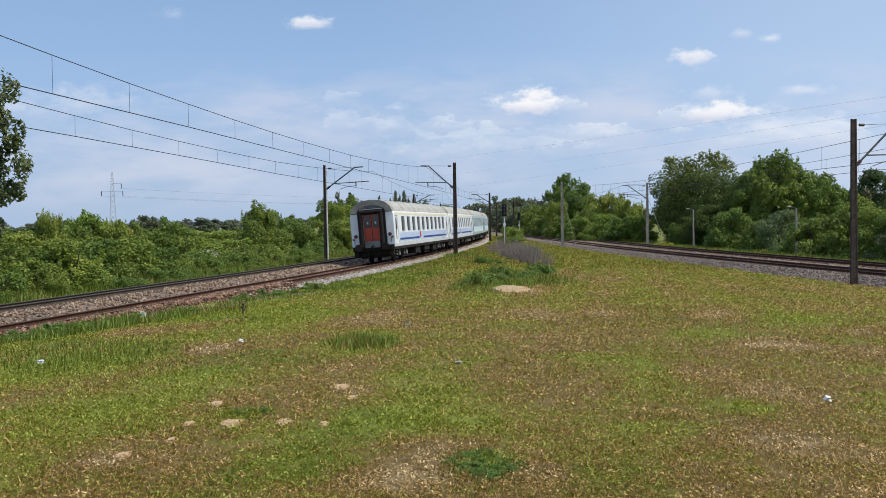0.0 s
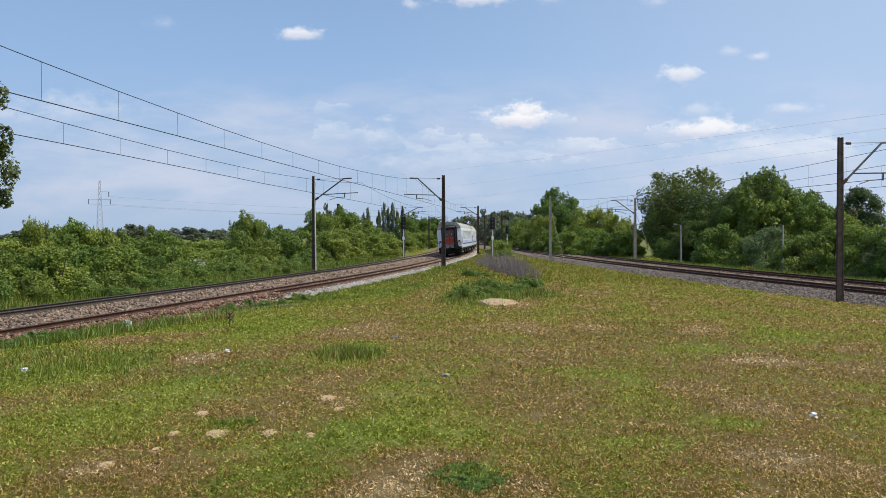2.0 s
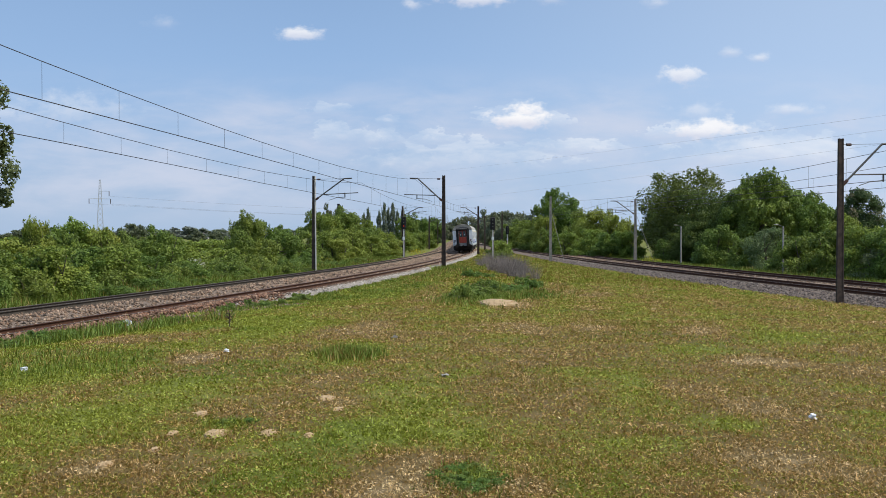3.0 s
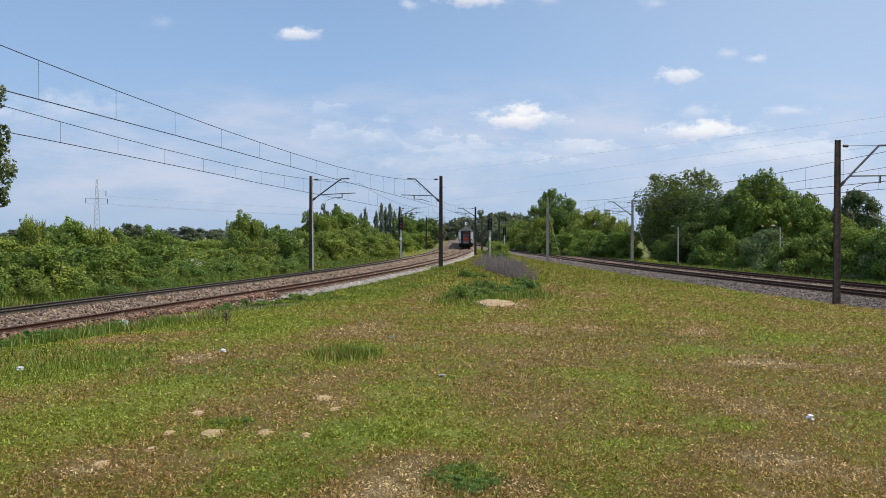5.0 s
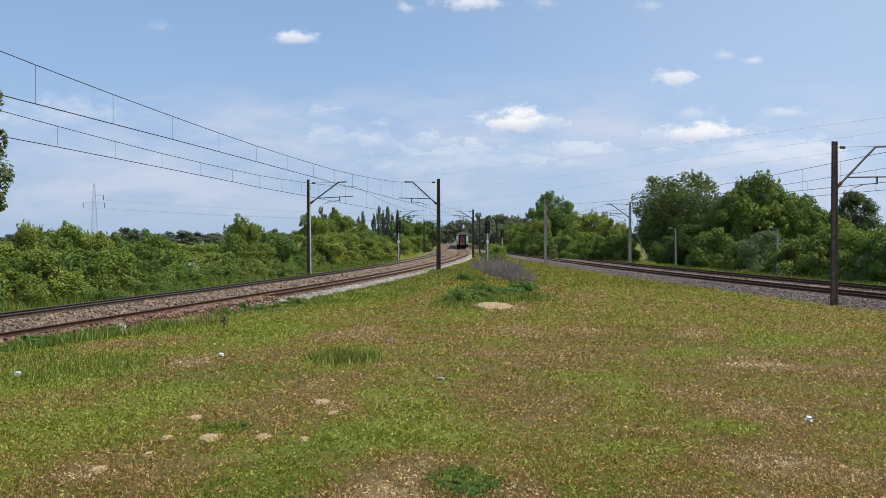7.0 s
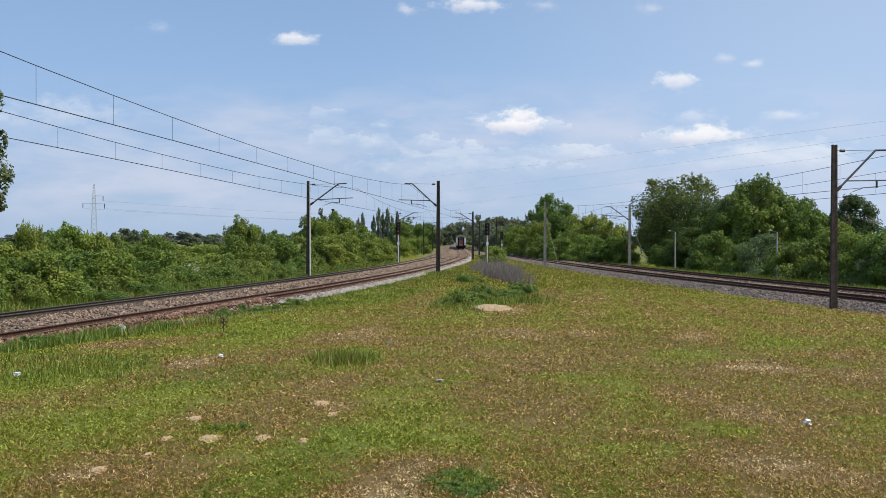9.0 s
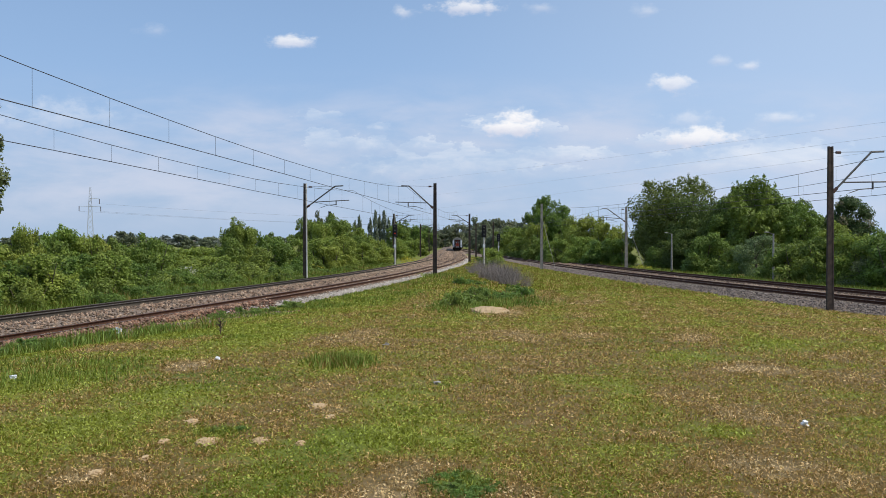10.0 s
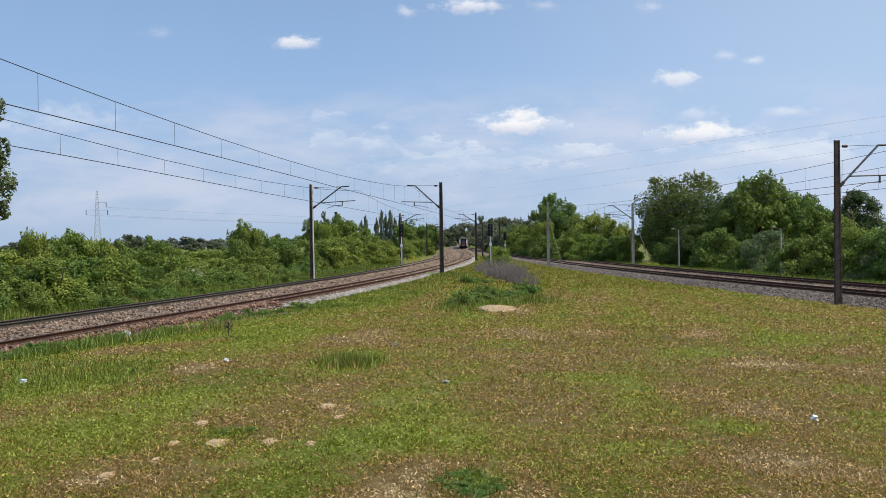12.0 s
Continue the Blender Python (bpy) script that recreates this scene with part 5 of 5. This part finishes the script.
    # dead weeds and blossom
    tufts = [(5.75 + 0.75 * rs.randn(), 78 + 5 * rs.randn(), 0.7 + 0.75 * rs.rand()) for _ in range(46)] + [(4.4 + 0.9 * rs.randn(), 98 + 6 * rs.randn(), 0.5 + 0.6 * rs.rand()) for _ in range(22)]
    tuft = np.array(tufts)[rs.randint(len(tufts), size=11000)]
    x, y = tuft[:, 0] + 0.17 * rs.randn(11000), tuft[:, 1] + 0.3 * rs.randn(11000)
    h = tuft[:, 2] * (0.5 + 1.1 * rs.rand(11000)) * np.exp(-((tuft[:, 0] - 5.5) / 1.9) ** 2)
    ob = scatter_blades("dead_weeds", "grey-brown thicket of dead weed stalks", x, y, h, 0.008 + 0.012 * rs.rand(len(x)), 0.75, STALK, seed=4)
    ob["category"] = "weeds"
    for px, y, z, r, mat, k, label in ((216, 57, 1.6, 0.5, BLOOM_WHITE, 260, "white elder blossom among the shrubs"), (345, 73, 1.3, 0.7, BLOOM_WHITE, 300, "white blossom on a low shrub"), (735, 143, 0.8, 1.0, BLOOM_YELLOW, 400, "yellow flowering weeds by the tracks"),
                                       (1150, 112, 0.5, 0.9, BLOOM_YELLOW, 420, "yellow flowering weeds by the tracks"), (908, 117, 0.5, 0.8, BLOOM_YELLOW, 300, "yellow flowering weeds by the tracks"), (575, 92, 0.7, 0.8, BLOOM_YELLOW, 150, "yellow flowering weeds by the tracks")):
        x = at_px(px, y)
        v, f = leaf_cloud(rs, [(0, 0, z * 0.7, r, r * 0.6), (r * 1.2, 0.3, z * 0.6, r * 0.6, r * 0.4)], k, 0.06)
        ob = part("flowering_weeds", np_mesh("flowering_weeds", v, f, mat), mat, None)
        ob.matrix_basis = pose(x, y, float(ground_z(x, y)))
        tagged(ob, label, "flowers", kind="stuff")


# ---- small things ----
def railway_signal(x, y, top, label, red):
    z = float(ground_z(x, y))
    sig = thing("railway_signal", pose(x, y, z), label, "signal", "railway signals")
    h = top - z
    part("post", a_rod((0, 0, -0.2), (0, 0, h - 1.0), 0.075), PALE_CONCRETE, sig, "pale round post")
    part("ladder", a_box(0.05, 0.25, h * 0.4, 0.25, 0.03, h * 0.75), STEEL, sig)
    part("number_plate", a_box(0, -0.12, h * 0.5, 0.3, 0.03, 0.4), LITTER, sig, "white plate on the post")
    head = part("signal_head", a_box(0, -0.05, h - 0.7, 0.62, 0.22, 1.6, 0.08), BLACK, sig, "black rounded signal head")
    for i in range(3):
        lz = h - 0.25 - 0.42 * i
        part("lamp_hood", a_box(0, -0.26, lz + 0.13, 0.24, 0.22, 0.03), BLACK, head)
        part("lamp", a_rod((0, -0.165, lz), (0, -0.18, lz), 0.075, sides=12), RED_LIGHT if red and i == 2 else GREY_PLATE, head)
    return sig


def mound(x, y, rx, ry, h, seed, label):
    rs = np.random.RandomState(seed)
    bm = bmesh.new()
    bmesh.ops.create_uvsphere(bm, u_segments=18, v_segments=10, radius=1.0)
    for v in bm.verts:
        k = 0.8 + 0.35 * rs.rand()
        v.co = Vector((v.co.x * rx * k, v.co.y * ry * k, max(v.co.z, -0.1) * h * k))
    ob = part("sand_patch", bm, SAND, None)
    ob.matrix_basis = pose(x, y, float(ground_z(x, y)) + 0.005)
    tagged(ob, label, "sand", "bare sandy spots")


def crumpled(x, y, size, seed, label, tall=1.0, mat=LITTER):
    rs = np.random.RandomState(seed)
    bm = bmesh.new()
    bmesh.ops.create_icosphere(bm, subdivisions=2, radius=size)
    for v in bm.verts:
        v.co = Vector((v.co.x * 1.2, v.co.y * 0.8, v.co.z * 0.75 * tall)) * (0.35 + 1.0 * rs.rand())
    ob = part("litter", bm, mat, None)
    ob.matrix_basis = pose(x, y, float(ground_z(x, y)) + size * 0.62 * tall)
    tagged(ob, label, "litter", "scraps of litter")


def dead_plant(x, y, h):
    rs = np.random.RandomState(6)
    ob = thing("dead_weed", pose(x, y, float(ground_z(x, y)) - 0.02), "withered dark brown weed standing by the rail", "weeds")
    bm = rod(bmesh.new(), (0, 0, 0), (0.02, 0, h), 0.012, 0.006, 6)
    for i in range(26):
        z = h * (0.25 + 0.7 * rs.rand())
        a = rs.rand() * 6.283
        rod(bm, (0, 0, z), (0.09 * math.cos(a), 0.09 * math.sin(a), z + 0.10 * rs.rand()), 0.009, 0.004, 4)
    part("stalk", bm, SLEEPER, ob)


def lattice_pylon(x, y, h):
    z = float(ground_z(x, y))
    py = thing("power_pylon", pose(x, y, z, 0, 0, 25), "grey steel lattice power pylon beyond the shrubs", "pylon")
    bm = bmesh.new()
    w = lambda k: 1.3 * (1 - k) + 0.3
    for sx in (-1, 1):
        for sy in (-1, 1):
            rod(bm, (sx * 1.6, sy * 1.6, 0), (sx * 0.3, sy * 0.3, h), 0.09, 0.05, 4)
    for i in range(12):
        a, b = i / 12, (i + 1) / 12
        for s in (-1, 1):
            rod(bm, (-w(a), s * w(a), a * h), (w(b), s * w(b), b * h), 0.035, sides=4)
            rod(bm, (w(a), s * w(a), a * h), (-w(b), s * w(b), b * h), 0.035, sides=4)
            rod(bm, (s * w(a), -w(a), a * h), (s * w(b), w(b), b * h), 0.035, sides=4)
    part("lattice", bm, PYLON_GREY, py)
    ends = []
    for zz, reach in ((0.70, (-4.6, 4.4)), (0.82, (0, 3.8))):
        for r in reach:
            if r:
                part("cross_arm", a_rod((0, 0, zz * h), (r, 0, zz * h), 0.13, 0.07, 5), PYLON_GREY, py)
                part("insulator_string", a_rod((r, 0, zz * h), (r, 0, zz * h - 2.2), 0.17, sides=6), PORCELAIN, py)
                ends.append(py.matrix_basis @ Vector((r, 0, zz * h - 2.2)))
    return ends


def lamp_post(x, y, h):
    z = float(ground_z(x, y))
    lp = thing("street_lamp", pose(x, y, z), "slim concrete street lamp among the trees", "street lamp", "street lamps")
    part("post", a_rod((0, 0, -0.1), (0, 0, h), 0.11, 0.07), CONCRETE, lp)
    part("arm", a_rod((0, 0, h - 0.05), (-0.5, 0, h + 0.12), 0.03), STEEL, lp)
    part("lamp_head", a_box(-0.62, 0, h + 0.13, 0.36, 0.16, 0.09, 0.03), CONCRETE, lp, "pale lamp head")


def small_house(x, y, w, h, turn):
    z = float(ground_z(x, y))
    house = thing("house", pose(x, y, z, 0, 0, turn), "distant pale house with a dull red roof", "house", "distant houses")
    part("wall", a_box(0, 0, h / 2, w, w * 0.7, h), FAR_WALL, house)
    bm = bmesh.new()
    v = [bm.verts.new(p) for p in ((-w * .55, -w * .4, h), (w * .55, -w * .4, h), (w * .55, w * .4, h), (-w * .55, w * .4, h), (-w * .5, 0, h * 1.6), (w * .5, 0, h * 1.6))]
    for f in ((0, 1, 5, 4), (2, 3, 4, 5), (1, 2, 5), (3, 0, 4)):
        bm.faces.new([v[i] for i in f])
    part("roof", bm, FAR_ROOF, house)
    for i in (-1, 0, 1):
        part("window", a_box(i * w * 0.28, -w * 0.352, h * 0.55, w * 0.11, 0.04, h * 0.3), COACH_GLASS, house)


def build_small():
    railway_signal(6.35, 121.4, 4.65, "black railway signal head on a pale post", False)
    railway_signal(-4.95, 122.6, 4.75, "railway signal with a red light on a pale post", True)
    railway_signal(13.1, 194, 4.2, "black railway signal beside the straighter line", False)
    mound(2.05, 35.2, 0.72, 1.8, 0.17, 1, "bare mound of pale dry sand in the grass")
    for i, (x, y, r) in enumerate(((-2.24, 8.86, 0.085), (-1.87, 7.90, 0.115), (-2.23, 7.91, 0.06), (-1.45, 7.95, 0.085), (-1.10, 7.87, 0.05), (-1.0, 9.23, 0.07), (-1.21, 10.0, 0.10), (-2.18, 7.27, 0.06), (-2.40, 6.8, 0.07))):
        mound(x, y, r * 0.8, r * 1.6, 0.026, 10 + i, "small scraped spot of bare dry sand")
    crumpled(-8.4, 25.5, 0.15, 3, "crumpled white plastic scrap by the rail", 1.7)
    crumpled(3.53, 9.13, 0.037, 5, "small white scrap of litter on the grass", 1.2)
    crumpled(-3.41, 15.1, 0.045, 7, "small white scrap of litter on the grass")
    crumpled(-5.45, 12.5, 0.045, 8, "small white scrap of litter on the grass")
    crumpled(-0.90, 18.0, 0.05, 9, "small grey scrap of litter on the grass", 1.0, CONCRETE)
    crumpled(0.04, 12.17, 0.05, 12, "small grey scrap of litter on the grass", 0.6, CONCRETE)
    dead_plant(-4.67, 21.0, 0.34)
    ends = lattice_pylon(-151.4, 425, 28.4)
    lines = thing("power_lines", Matrix(), "thin power lines sagging away from the pylon", "power line")
    for p in ends:
        for far_end in (Vector((150, 680, p.z + 2)),):
            pts = []
            for i in range(17):
                f = i / 16
                q = p.lerp(far_end, f)
                q.z -= 5.0 * 4 * f * (1 - f)
                pts.append(q)
            wires("line", [pts], 0.022, STEEL, lines)
    high = thing("power_lines", Matrix(), "three thin high power lines crossing the sky", "power line")
    for z0, z1 in ((32.0, 22.9), (24.7, 20.7), (18.8, 18.5)):
        a, b = Vector((at_px(800, 420), 420, z0)), Vector((at_px(1650, 150), 150, z1))
        pts = []
        for i in range(25):
            f = -0.55 + 1.65 * i / 24
            q = a.lerp(b, f)
            q.z -= 1.2 * (1 - (f - 0.4) ** 2)
            pts.append(q)
        wires("line", [pts], 0.011, STEEL, high)
    stack = thing("chimney", pose(at_px(600, 420), 420, -2), "far brick chimney above the trees", "chimney")
    part("shaft", a_rod((0, 0, 0), (0, 0, 17.6), 0.75, 0.55, 12), DARK_MAST, stack)
    part("rim", a_rod((0, 0, 17.6), (0, 0, 18.1), 0.66, 0.66, 12), BLACK, stack)
    lamp_post(at_px(1206, 107), 107, 4.4)
    lamp_post(at_px(1387, 84), 84, 4.2)
    for px, y, w, h, turn in ((325, 1093, 10, 4.6, 10), (340, 1141, 11, 4.8, -20), (310, 1190, 11, 5.0, 30), (402, 923, 9, 5.4, 15), (362, 1166, 12, 4.6, 0), (292, 1214, 10, 4.6, 40), (280, 1150, 9, 4.4, 0)):
        small_house(at_px(px, y), y, w, h, turn)


build_ground()
build_masts()
build_wires()
COACH_LIST = build_train()
build_plants()
build_small()
build_tracks()
build_grass()


def motions():
    """The train rolls away along the curve at a steady speed."""
    for i, coach in enumerate(COACH_LIST):
        walk(coach, [(0.5 * k, coach_pose(i, 0.5 * k)) for k in range(25)])


motions()
